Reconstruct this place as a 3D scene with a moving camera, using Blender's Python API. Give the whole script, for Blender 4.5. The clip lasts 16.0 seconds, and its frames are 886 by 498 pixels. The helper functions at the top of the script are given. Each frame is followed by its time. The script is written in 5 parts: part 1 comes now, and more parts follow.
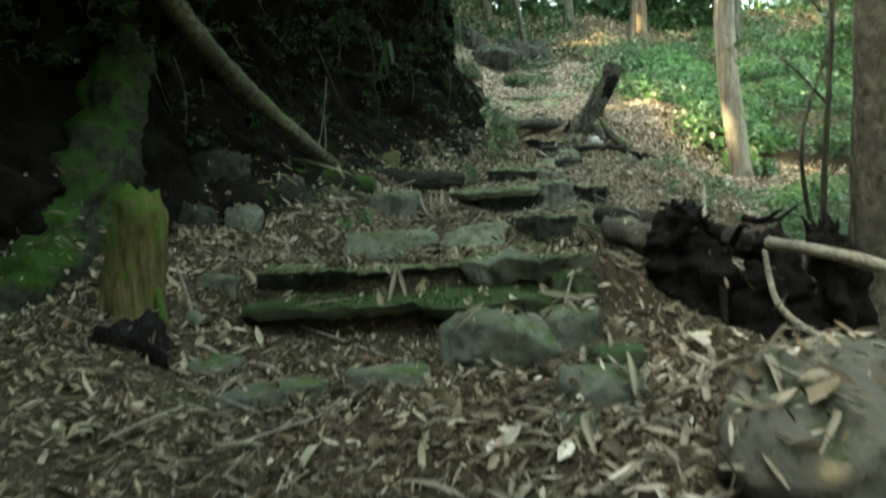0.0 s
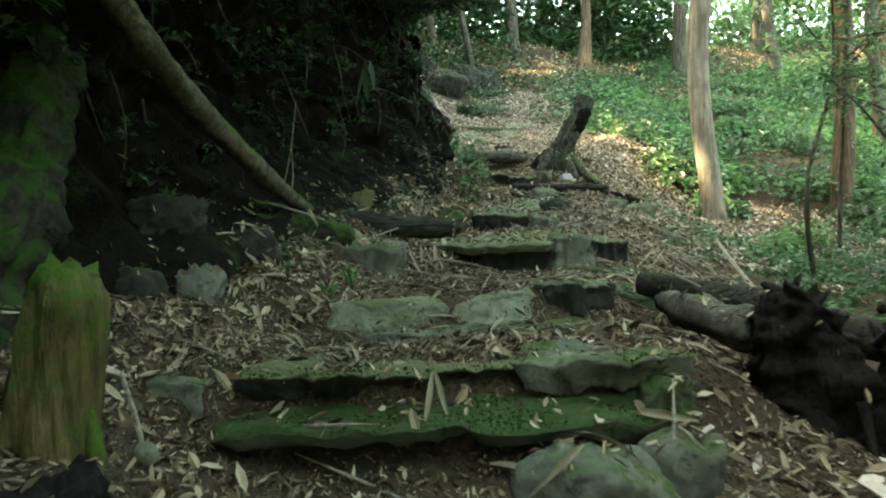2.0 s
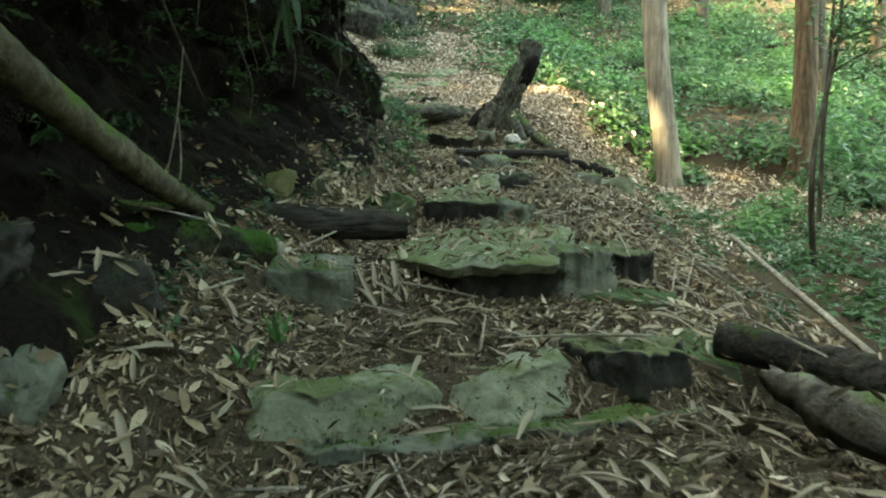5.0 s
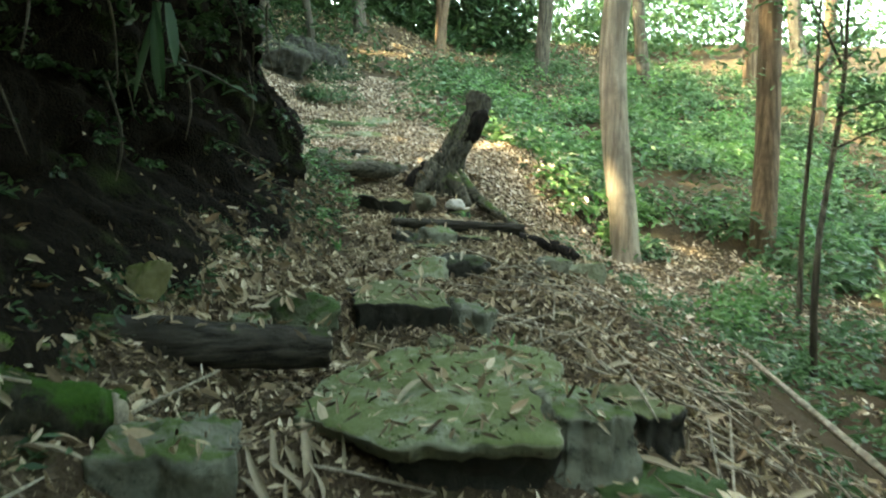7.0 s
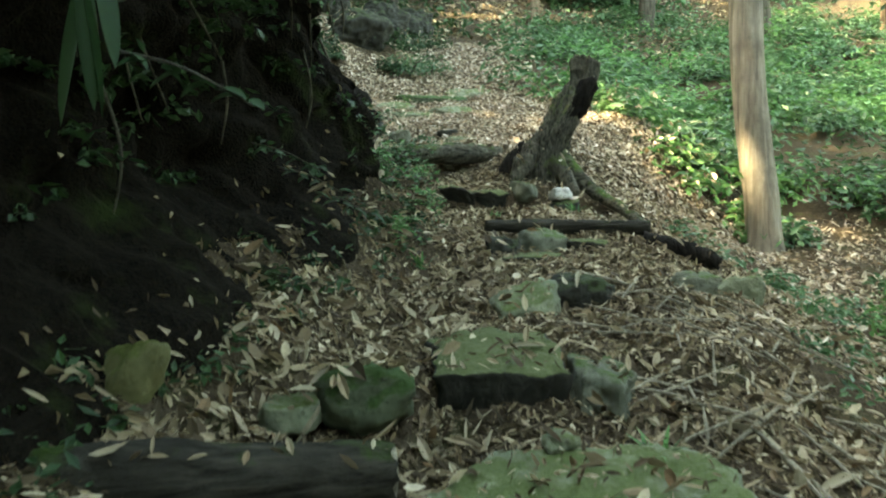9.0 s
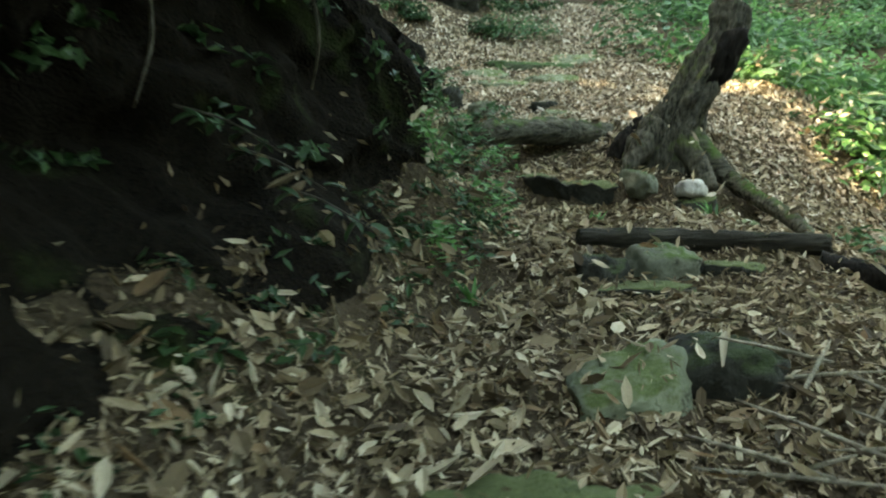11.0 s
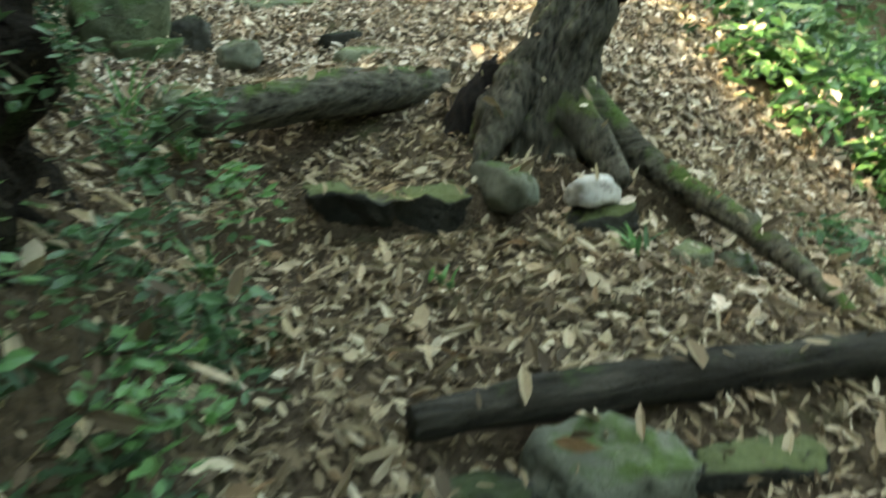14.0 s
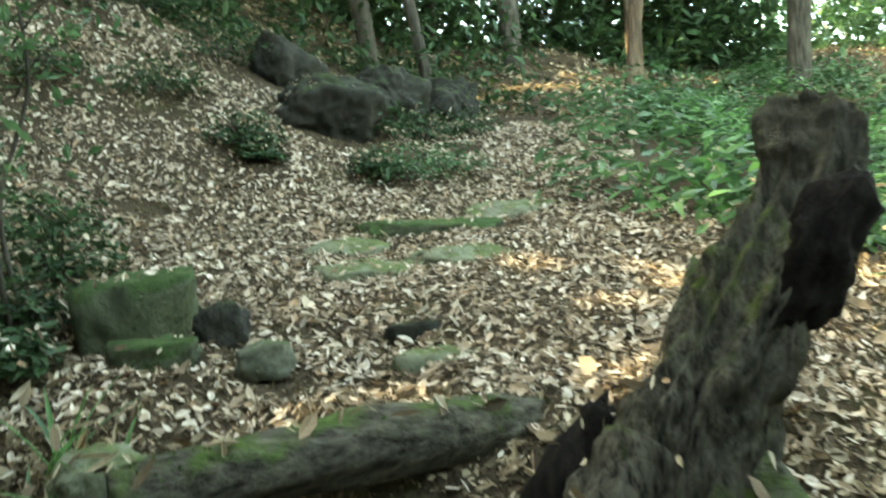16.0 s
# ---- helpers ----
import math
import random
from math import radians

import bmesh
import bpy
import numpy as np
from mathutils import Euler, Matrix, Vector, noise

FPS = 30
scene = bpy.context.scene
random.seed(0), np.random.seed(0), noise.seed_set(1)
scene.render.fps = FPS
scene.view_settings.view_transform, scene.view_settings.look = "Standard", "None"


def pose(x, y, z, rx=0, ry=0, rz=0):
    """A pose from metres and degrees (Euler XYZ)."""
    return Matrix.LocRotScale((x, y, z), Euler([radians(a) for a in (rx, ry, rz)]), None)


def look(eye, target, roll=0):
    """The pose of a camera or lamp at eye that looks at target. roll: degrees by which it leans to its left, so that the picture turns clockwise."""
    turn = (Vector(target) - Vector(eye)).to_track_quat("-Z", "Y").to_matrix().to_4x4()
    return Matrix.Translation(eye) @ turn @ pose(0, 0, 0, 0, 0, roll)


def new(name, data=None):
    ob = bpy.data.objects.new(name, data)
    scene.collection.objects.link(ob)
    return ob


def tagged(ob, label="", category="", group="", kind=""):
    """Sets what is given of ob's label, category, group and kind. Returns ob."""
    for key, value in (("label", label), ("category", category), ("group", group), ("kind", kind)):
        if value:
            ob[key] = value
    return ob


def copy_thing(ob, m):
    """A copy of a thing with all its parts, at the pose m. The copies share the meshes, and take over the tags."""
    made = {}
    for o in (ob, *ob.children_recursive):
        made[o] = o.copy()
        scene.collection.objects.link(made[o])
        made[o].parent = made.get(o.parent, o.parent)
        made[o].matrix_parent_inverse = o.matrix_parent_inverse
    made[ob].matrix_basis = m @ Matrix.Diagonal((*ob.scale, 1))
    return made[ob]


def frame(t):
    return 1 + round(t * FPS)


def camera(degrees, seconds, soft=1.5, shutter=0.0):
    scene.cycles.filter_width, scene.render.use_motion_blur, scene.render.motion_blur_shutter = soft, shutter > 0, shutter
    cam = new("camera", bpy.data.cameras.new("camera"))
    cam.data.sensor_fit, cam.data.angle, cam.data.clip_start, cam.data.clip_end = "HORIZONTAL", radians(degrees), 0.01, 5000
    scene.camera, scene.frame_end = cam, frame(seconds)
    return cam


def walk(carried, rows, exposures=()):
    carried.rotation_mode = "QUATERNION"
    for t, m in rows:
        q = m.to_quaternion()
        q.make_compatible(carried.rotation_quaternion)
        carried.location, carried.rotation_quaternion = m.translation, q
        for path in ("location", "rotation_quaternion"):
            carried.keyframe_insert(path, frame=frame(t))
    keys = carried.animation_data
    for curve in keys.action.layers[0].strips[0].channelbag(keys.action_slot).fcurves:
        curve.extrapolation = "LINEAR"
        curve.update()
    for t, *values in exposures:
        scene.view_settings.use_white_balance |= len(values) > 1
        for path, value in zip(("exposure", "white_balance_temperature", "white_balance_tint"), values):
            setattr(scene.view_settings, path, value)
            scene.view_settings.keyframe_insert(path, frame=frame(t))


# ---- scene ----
cam = camera(58.0, 16.0, soft=2.0, shutter=0.5)
PATH = [
    (0, (0.159, 0.048, 1.295), (0.111, 2.042, 1.149), -3.9),
    (0.5, (0.115, 0.378, 1.403), (0.089, 2.378, 1.368), -2.3),
    (1, (-0.089, 0.713, 1.383), (-0.026, 2.711, 1.309), -2.2),
    (1.5, (-0.395, 1.069, 1.563), (-0.25, 3.058, 1.407), -2.3),
    (2, (-0.511, 1.521, 1.59), (-0.353, 3.512, 1.49), -2.6),
    (2.5, (-0.592, 1.967, 1.679), (-0.408, 3.94, 1.414), -1.6),
    (3, (-0.643, 2.307, 1.702), (-0.388, 4.278, 1.483), -1.5),
    (3.2, (-0.692, 2.465, 1.701), (-0.382, 4.433, 1.526), -1.0),
    (5.3, (-0.733, 4.028, 2.005), (-0.309, 5.963, 1.729), -1.5),
    (5.5, (-0.735, 4.237, 1.987), (-0.297, 6.168, 1.706), -1.0),
    (6, (-0.681, 4.833, 2.117), (-0.158, 6.752, 1.907), -1.6),
    (6.5, (-0.586, 5.145, 2.203), (0.039, 7.034, 2.003), 0.3),
    (7, (-0.437, 5.526, 2.245), (0.165, 7.427, 2.09), 0.4),
    (7.5, (-0.308, 5.822, 2.288), (0.212, 7.75, 2.173), -0.8),
    (8, (-0.184, 6.24, 2.172), (0.267, 8.185, 2.056), -3.2),
    (8.5, (-0.099, 6.762, 2.285), (0.285, 8.709, 2.034), -2.2),
    (9, (-0.048, 7.005, 2.512), (0.317, 8.956, 2.269), -1.9),
    (9.5, (0.005, 7.332, 2.573), (0.289, 9.302, 2.373), -2.3),
    (9.7, (0.017, 7.486, 2.579), (0.226, 9.467, 2.399), -3.5),
    (11.8, (0.866, 9.894, 2.416), (0.918, 11.852, 2.014), -0.6),
    (12, (0.87, 10.049, 2.431), (0.942, 12.001, 2.002), -1.2),
    (12.5, (0.831, 10.492, 2.657), (0.945, 12.434, 2.191), -3.0),
    (13, (0.902, 10.869, 2.679), (1.061, 12.774, 2.09), 0.1),
    (13.5, (1.043, 11.279, 2.805), (1.282, 13.142, 2.117), -3.9),
    (14, (1.242, 11.78, 2.81), (1.691, 13.649, 2.26), -4.7),
    (14.5, (1.394, 12.136, 3.105), (1.96, 13.987, 2.601), -0.8),
    (15, (1.65, 12.572, 3.086), (2.144, 14.5, 2.891), -2.8),
    (15.5, (1.851, 12.915, 3.104), (2.113, 14.896, 3.014), -2.1),
    (16, (1.965, 13.247, 3.128), (2.065, 15.244, 3.133), -4.5),
]
EXPOSURE, KELVIN, TINT = 5.12, 9800, -7
walk(cam, [(t, look(eye, target, roll)) for t, eye, target, roll in PATH], [(0, EXPOSURE + 0.15, KELVIN, TINT), (5, EXPOSURE + 0.15, KELVIN, TINT), (9, EXPOSURE + 0.08, KELVIN, TINT), (12.3, EXPOSURE - 0.2, KELVIN, TINT), (14, EXPOSURE, KELVIN, TINT), (16, EXPOSURE + 0.05, KELVIN, TINT)])

# ---- world, sun, exposure ----
SUN_EL, SUN_AZ = radians(50), radians(-80)
world = bpy.data.worlds.new("world")
scene.world = world
world.use_nodes = True
wn = world.node_tree
sky = wn.nodes.new("ShaderNodeTexSky")
sky.sky_type, sky.sun_disc, sky.sun_elevation, sky.sun_rotation = "NISHITA", False, SUN_EL, SUN_AZ
sky.air_density, sky.dust_density = 1.0, 2.0
wn.links.new(sky.outputs[0], wn.nodes["Background"].inputs[0])
wn.nodes["Background"].inputs[1].default_value = 0.15
sun_data = bpy.data.lights.new("sun", "SUN")
sun_data.energy, sun_data.angle, sun_data.color = 2.2, radians(0.6), (1.0, 0.92, 0.8)
sun = new("sun", sun_data)
to_sun = Vector((math.sin(SUN_AZ) * math.cos(SUN_EL), math.cos(SUN_AZ) * math.cos(SUN_EL), math.sin(SUN_EL)))
sun.matrix_world = look(to_sun * 60, (0, 0, 0))

# ---- materials ----


class Nodes:
    """A small builder of node materials."""

    def __init__(self, name):
        self.mat = bpy.data.materials.new(name)
        self.mat.use_nodes = True
        self.tree = self.mat.node_tree
        self.bsdf = self.tree.nodes["Principled BSDF"]
        self.coord = self.tree.nodes.new("ShaderNodeTexCoord").outputs["Object"]

    def add(self, kind, **inputs):
        n = self.tree.nodes.new(kind)
        for key, value in inputs.items():
            self.put(n.inputs[key.replace("_", " ")], value)
        return n

    def put(self, socket, value):
        if isinstance(value, bpy.types.NodeSocket):
            self.tree.links.new(value, socket)
        else:
            socket.default_value = value

    def noise(self, scale, detail=5.0, rough=0.6, stretch=None):
        where = self.coord
        if stretch:
            m = self.add("ShaderNodeMapping", Vector=where)
            m.inputs["Scale"].default_value = stretch
            where = m.outputs[0]
        return self.add("ShaderNodeTexNoise", Vector=where, Scale=scale, Detail=detail, Roughness=rough).outputs[0]

    def ramp(self, value, *stops):
        n = self.add("ShaderNodeValToRGB", Fac=value)
        e = n.color_ramp.elements
        while len(e) < len(stops):
            e.new(0.5)
        for slot, (pos, col) in zip(e, stops):
            slot.position, slot.color = pos, (*col, 1) if len(col) == 3 else col
        return n.outputs[0]

    def grey(self, value, lo, hi):
        return self.ramp(value, (lo, (0, 0, 0)), (hi, (1, 1, 1)))

    def mix(self, fac, a, b, blend="MIX"):
        n = self.tree.nodes.new("ShaderNodeMix")
        n.data_type, n.blend_type = "RGBA", blend
        self.put(n.inputs["Factor"], fac)
        self.put(n.inputs["A"], (*a, 1) if isinstance(a, tuple) and len(a) == 3 else a)
        self.put(n.inputs["B"], (*b, 1) if isinstance(b, tuple) and len(b) == 3 else b)
        return n.outputs["Result"]

    def math(self, op, a, b=0.0):
        n = self.tree.nodes.new("ShaderNodeMath")
        n.operation = op
        self.put(n.inputs[0], a)
        self.put(n.inputs[1], b)
        return n.outputs[0]

    def facing_up(self):
        g = self.tree.nodes.new("ShaderNodeNewGeometry")
        return self.add("ShaderNodeSeparateXYZ", Vector=g.outputs["Normal"]).outputs[2]

    def island(self):
        return self.tree.nodes.new("ShaderNodeNewGeometry").outputs["Random Per Island"]

    def done(self, color, rough=0.85, bump=None, strength=0.5, distance=0.02, spec=0.3):
        self.put(self.bsdf.inputs["Base Color"], color)
        self.put(self.bsdf.inputs["Roughness"], rough)
        self.bsdf.inputs["Specular IOR Level"].default_value = spec
        if bump is not None:
            b = self.add("ShaderNodeBump", Height=bump, Strength=strength, Distance=distance)
            self.put(self.bsdf.inputs["Normal"], b.outputs[0])
        return self.mat


def soil_material(name, dark, light, moss=0.0):
    n = Nodes(name)
    big, fine = n.noise(1.3), n.noise(26, 8, 0.7)
    col = n.mix(n.grey(fine, 0.35, 0.7), dark, light)
    col = n.mix(n.grey(big, 0.45, 0.65), col, tuple(0.6 * c for c in light))
    crumbs = n.add("ShaderNodeTexVoronoi", Vector=n.coord, Scale=55.0).outputs[0]
    if moss:
        mask = n.math("MULTIPLY", n.grey(n.noise(2.4), 0.62 - 0.25 * moss, 0.72), moss)
        col = n.mix(mask, col, (0.05, 0.09, 0.02))
    return n.done(col, 0.95, n.math("ADD", n.math("MULTIPLY", crumbs, 0.5), fine), 0.9, 0.03, 0.02)


def stone_material(name, dark, light, moss, moss_color=(0.06, 0.1, 0.025), top=0.35):
    n = Nodes(name)
    big, fine = n.noise(3.2), n.noise(38, 8, 0.7)
    col = n.mix(n.grey(big, 0.35, 0.68), dark, light)
    col = n.mix(n.math("MULTIPLY", n.grey(fine, 0.5, 0.75), 0.4), col, tuple(min(1, 1.45 * c) for c in light))
    spots = n.grey(n.add("ShaderNodeTexVoronoi", Vector=n.coord, Scale=17.0).outputs[0], 0.12, 0.06)
    col = n.mix(n.math("MULTIPLY", spots, 0.25), col, tuple(1.8 * c for c in light))
    col = n.mix(n.grey(n.noise(7.5, 6, 0.75), 0.56, 0.7), col, tuple(0.35 * c for c in dark))
    lift = n.math("MULTIPLY", n.facing_up(), top)
    mask = n.grey(n.math("ADD", n.noise(4.5, 6, 0.7), lift), 0.98 - 0.5 * moss, 1.1 - 0.5 * moss)
    green = n.mix(n.noise(60, 4), tuple(0.5 * c for c in moss_color), tuple(1.5 * c for c in moss_color))
    col = n.mix(mask, col, green)
    rough = n.math("ADD", n.math("MULTIPLY", fine, 0.3), 0.62)
    return n.done(col, rough, n.math("ADD", n.math("MULTIPLY", big, 1.4), n.math("MULTIPLY", fine, 0.6)), 1.0, 0.035, 0.1)


def wood_material(name, dark, light, moss=0.0, stretch=(1, 1, 0.12), scale=26, moss_color=(0.06, 0.1, 0.02)):
    n = Nodes(name)
    grain, big = n.noise(scale, 7, 0.65, stretch), n.noise(2.2)
    col = n.mix(n.grey(grain, 0.36, 0.66), dark, light)
    col = n.mix(n.grey(big, 0.48, 0.68), col, tuple(0.4 * c for c in light))
    fine = n.noise(45, 6)
    if moss:
        mask = n.grey(n.math("ADD", n.noise(3.4, 6, 0.7), n.math("MULTIPLY", n.facing_up(), 0.2)), 0.85 - 0.42 * moss, 0.98 - 0.42 * moss)
        col = n.mix(mask, col, n.mix(fine, tuple(0.5 * c for c in moss_color), tuple(1.5 * c for c in moss_color)))
    return n.done(col, 0.88, n.math("ADD", grain, n.math("MULTIPLY", fine, 0.3)), 1.0, 0.03, 0.06)


def leaf_material(name, colors, translucent=0.35, rough=0.5, spec=0.35):
    n = Nodes(name)
    stops = [(k / max(1, len(colors) - 1), c) for k, c in enumerate(colors)]
    col = n.ramp(n.island(), *stops)
    col = n.mix(n.math("MULTIPLY", n.noise(60, 3), 0.5), col, (0.03, 0.028, 0.018))
    n.done(col, rough, None, spec=spec)
    tl = n.add("ShaderNodeBsdfTranslucent", Color=col)
    m = n.add("ShaderNodeMixShader", Fac=translucent)
    n.tree.links.new(n.bsdf.outputs[0], m.inputs[1])
    n.tree.links.new(tl.outputs[0], m.inputs[2])
    n.tree.links.new(m.outputs[0], n.tree.nodes["Material Output"].inputs[0])
    return n.mat


SOIL = soil_material("soil", (0.02, 0.015, 0.01), (0.085, 0.063, 0.04), 0.25)
# Near-black soil: the hollow's shade is put into the bank's colour.
BANK_SOIL_SHADED = soil_material("bank_soil_shaded", (0.004, 0.0034, 0.0025), (0.013, 0.0105, 0.0075), 0.2)
STONE = stone_material("stone_mossy", (0.026, 0.028, 0.02), (0.115, 0.118, 0.084), 0.46, (0.05, 0.075, 0.02))
STONE_MOSS = stone_material("stone_moss_covered", (0.02, 0.023, 0.014), (0.07, 0.08, 0.046), 0.78, (0.031, 0.055, 0.016))
STONE_SAGE = stone_material("stone_sage", (0.048, 0.052, 0.034), (0.15, 0.158, 0.1), 0.5, (0.075, 0.095, 0.032))
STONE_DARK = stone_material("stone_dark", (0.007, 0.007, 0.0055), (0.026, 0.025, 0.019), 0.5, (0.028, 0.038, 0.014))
STONE_PALE = stone_material("stone_pale", (0.2, 0.19, 0.165), (0.33, 0.31, 0.27), 0.1)
STONE_YELLOW = stone_material("stone_yellow_moss", (0.05, 0.05, 0.022), (0.11, 0.105, 0.045), 0.6, (0.075, 0.085, 0.022))
# Moss cap; the sides' shade and the top's light are coloured in.
STONE_SHADED_CAP = stone_material("stone_moss_cap_shaded_sides", (0.006, 0.006, 0.005), (0.026, 0.025, 0.019), 0.36, (0.075, 0.088, 0.034), 0.5)
ROOT_STONE = stone_material("stone_earthy", (0.04, 0.036, 0.027), (0.1, 0.09, 0.066), 0.35, (0.05, 0.06, 0.025))
LOG_DARK = wood_material("log_dark", (0.009, 0.008, 0.006), (0.05, 0.045, 0.034), 0.3, (0.12, 1, 1), 26, (0.03, 0.05, 0.012))
LOG_GREY = wood_material("log_grey", (0.011, 0.0095, 0.007), (0.1, 0.092, 0.066), 0.58, (0.12, 1, 1), 26, (0.045, 0.07, 0.018))
# Near-black wood, dark enough to stand for shaded hollows too.
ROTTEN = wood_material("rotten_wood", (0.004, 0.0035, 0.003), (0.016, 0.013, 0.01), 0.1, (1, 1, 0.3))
STUMP_BARK = wood_material("stump_bark", (0.008, 0.0075, 0.006), (0.095, 0.086, 0.062), 0.58, (1, 1, 0.3), 30, (0.045, 0.06, 0.016))
POST_WOOD = wood_material("post_wood", (0.045, 0.037, 0.015), (0.14, 0.11, 0.045), 0.84, (1, 1, 0.1), 22, (0.04, 0.075, 0.012))
LIMB_BARK = wood_material("limb_bark", (0.035, 0.031, 0.02), (0.11, 0.1, 0.062), 0.72, (1, 1, 1), 14, (0.05, 0.085, 0.018))
ROOT_BARK = wood_material("root_bark", (0.025, 0.022, 0.016), (0.11, 0.098, 0.072), 0.3, (1, 1, 1), 12)
TRUNK_TAN = wood_material("trunk_tan", (0.12, 0.098, 0.073), (0.29, 0.245, 0.187), 0.3, (1, 1, 0.07), 14, (0.12, 0.14, 0.065))
TRUNK_RED = wood_material("trunk_red", (0.042, 0.03, 0.02), (0.15, 0.107, 0.07), 0.3, (1, 1, 0.08), 16)
TRUNK_DARK = wood_material("trunk_dark", (0.025, 0.022, 0.018), (0.09, 0.08, 0.06), 0.25, (1, 1, 0.1), 18)
STICK = wood_material("stick", (0.13, 0.11, 0.08), (0.33, 0.29, 0.21), 0.0, (1, 1, 1), 30)
STRAW = leaf_material("dry_sheath", [(0.2, 0.165, 0.105), (0.3, 0.25, 0.17), (0.4, 0.345, 0.245)], 0.15, 0.75, 0.1)
LITTER = leaf_material("litter", [(0.035, 0.023, 0.013), (0.075, 0.052, 0.03), (0.12, 0.085, 0.048), (0.18, 0.132, 0.076), (0.27, 0.203, 0.12), (0.38, 0.3, 0.187), (0.5, 0.42, 0.29), (0.16, 0.09, 0.04)], 0.12, 0.75, 0.1)
LITTER_LIGHT = leaf_material("litter_light", [(0.08, 0.055, 0.034), (0.18, 0.128, 0.08), (0.29, 0.212, 0.138), (0.41, 0.318, 0.22), (0.54, 0.44, 0.32), (0.66, 0.57, 0.45), (0.3, 0.18, 0.09)], 0.15, 0.7, 0.12)
BLADES = leaf_material("bamboo_blades", [(0.03, 0.021, 0.012), (0.06, 0.043, 0.025), (0.1, 0.075, 0.045), (0.16, 0.125, 0.078), (0.25, 0.2, 0.13), (0.38, 0.32, 0.22)], 0.1, 0.75, 0.1)
CRUMBS = leaf_material("crumbs", [(0.025, 0.017, 0.01), (0.06, 0.042, 0.024), (0.12, 0.087, 0.05), (0.22, 0.165, 0.1), (0.34, 0.27, 0.17)], 0.0, 0.85, 0.05)
GREEN = leaf_material("leaf_green", [(0.028, 0.08, 0.026), (0.045, 0.115, 0.038), (0.07, 0.155, 0.058), (0.1, 0.19, 0.08)], 0.45, 0.45)
GREEN_DARK = leaf_material("leaf_dark_green", [(0.012, 0.04, 0.014), (0.025, 0.065, 0.02), (0.04, 0.09, 0.03)], 0.3, 0.55, 0.2)
GREEN_BRIGHT = leaf_material("leaf_bright_green", [(0.065, 0.18, 0.045), (0.1, 0.23, 0.065), (0.14, 0.27, 0.09)], 0.5, 0.45)
CANOPY = leaf_material("crown_shade_leaves", [(0.03, 0.07, 0.02), (0.06, 0.12, 0.03), (0.1, 0.16, 0.04)], 0.4, 0.5)
MOSS_WOOD = wood_material("mossed_wood", (0.01, 0.01, 0.007), (0.035, 0.033, 0.022), 0.8, (1, 1, 1), 14, (0.02, 0.046, 0.008))
MOSS = leaf_material("moss_tuft", [(0.012, 0.032, 0.006), (0.028, 0.062, 0.01), (0.05, 0.09, 0.018)], 0.3, 0.9, 0.05)

# ---- helpers of this place ----
RNG = np.random.default_rng(7)


def lattice(ix, iy, seed):
    h = (ix * 374761393 + iy * 668265263 + seed * 974634777) & 0xFFFFFFFF
    h = ((h ^ (h >> 13)) * 1274126177) & 0xFFFFFFFF
    return ((h ^ (h >> 16)) & 0xFFFF) / 65535.0


def bumps(x, y, size, seed=0):
    """Smooth value noise from -1 to 1, for arrays."""
    x, y = np.asarray(x, float) / size, np.asarray(y, float) / size
    ix, iy = np.floor(x).astype(np.int64), np.floor(y).astype(np.int64)
    fx, fy = x - ix, y - iy
    fx, fy = fx * fx * (3 - 2 * fx), fy * fy * (3 - 2 * fy)
    a, b = lattice(ix, iy, seed), lattice(ix + 1, iy, seed)
    c, d = lattice(ix, iy + 1, seed), lattice(ix + 1, iy + 1, seed)
    return 2 * ((a * (1 - fx) + b * fx) * (1 - fy) + (c * (1 - fx) + d * fx) * fy) - 1


def smooth(lo, hi, v):
    k = np.clip((np.asarray(v, float) - lo) / (hi - lo), 0, 1)
    return k * k * (3 - 2 * k)


def centre(y):
    return np.interp(y, [-6, 0, 5, 7, 9, 10.5, 12, 13.5, 15, 16, 19, 26, 40], [0.1, 0.1, -0.1, 0.0, 0.6, 0.9, 1.4, 2.0, 2.0, 2.0, 2.1, 2.6, 3.5])


def foot(y):
    """Where the dark bank beside the path meets the ground."""
    return np.interp(y, [-6, 3, 5, 6.2, 7.1, 9, 10.2, 11.5, 12.5, 13.5, 14.2, 14.8, 15.4, 16.4, 18, 20], [-3.4, -3.2, -2.9, -2.45, -1.9, -1.36, -0.98, -0.5, 0.08, 0.58, 0.74, 0.55, -0.3, -2.6, -6, -11])


def tread(y):
    """The height of the path along its middle, with its steps."""
    return np.interp(y, [-8, 0, 4.6, 5.15, 5.35, 5.55, 5.8, 6.75, 6.95, 7.22, 8.1, 8.4, 8.8, 9.5, 10.15, 10.5, 10.75, 11.5, 11.8, 13.1, 13.5, 13.7, 14.9, 15.16, 15.26, 15.6, 15.95, 16.35, 18, 20, 23, 27, 30, 33, 40, 70, 400],
                     [-0.3, 0.0, 0.28, 0.36, 0.42, 0.755, 0.775, 0.7, 0.72, 0.95, 1.0, 1.0, 1.17, 1.23, 1.25, 1.3, 1.46, 1.48, 1.54, 1.64, 1.72, 1.8, 1.86, 1.88, 2.07, 2.14, 2.25, 2.52, 2.9, 3.42, 4.5, 5.75, 6.9, 8.1, 9.6, 9.0, 5.0])


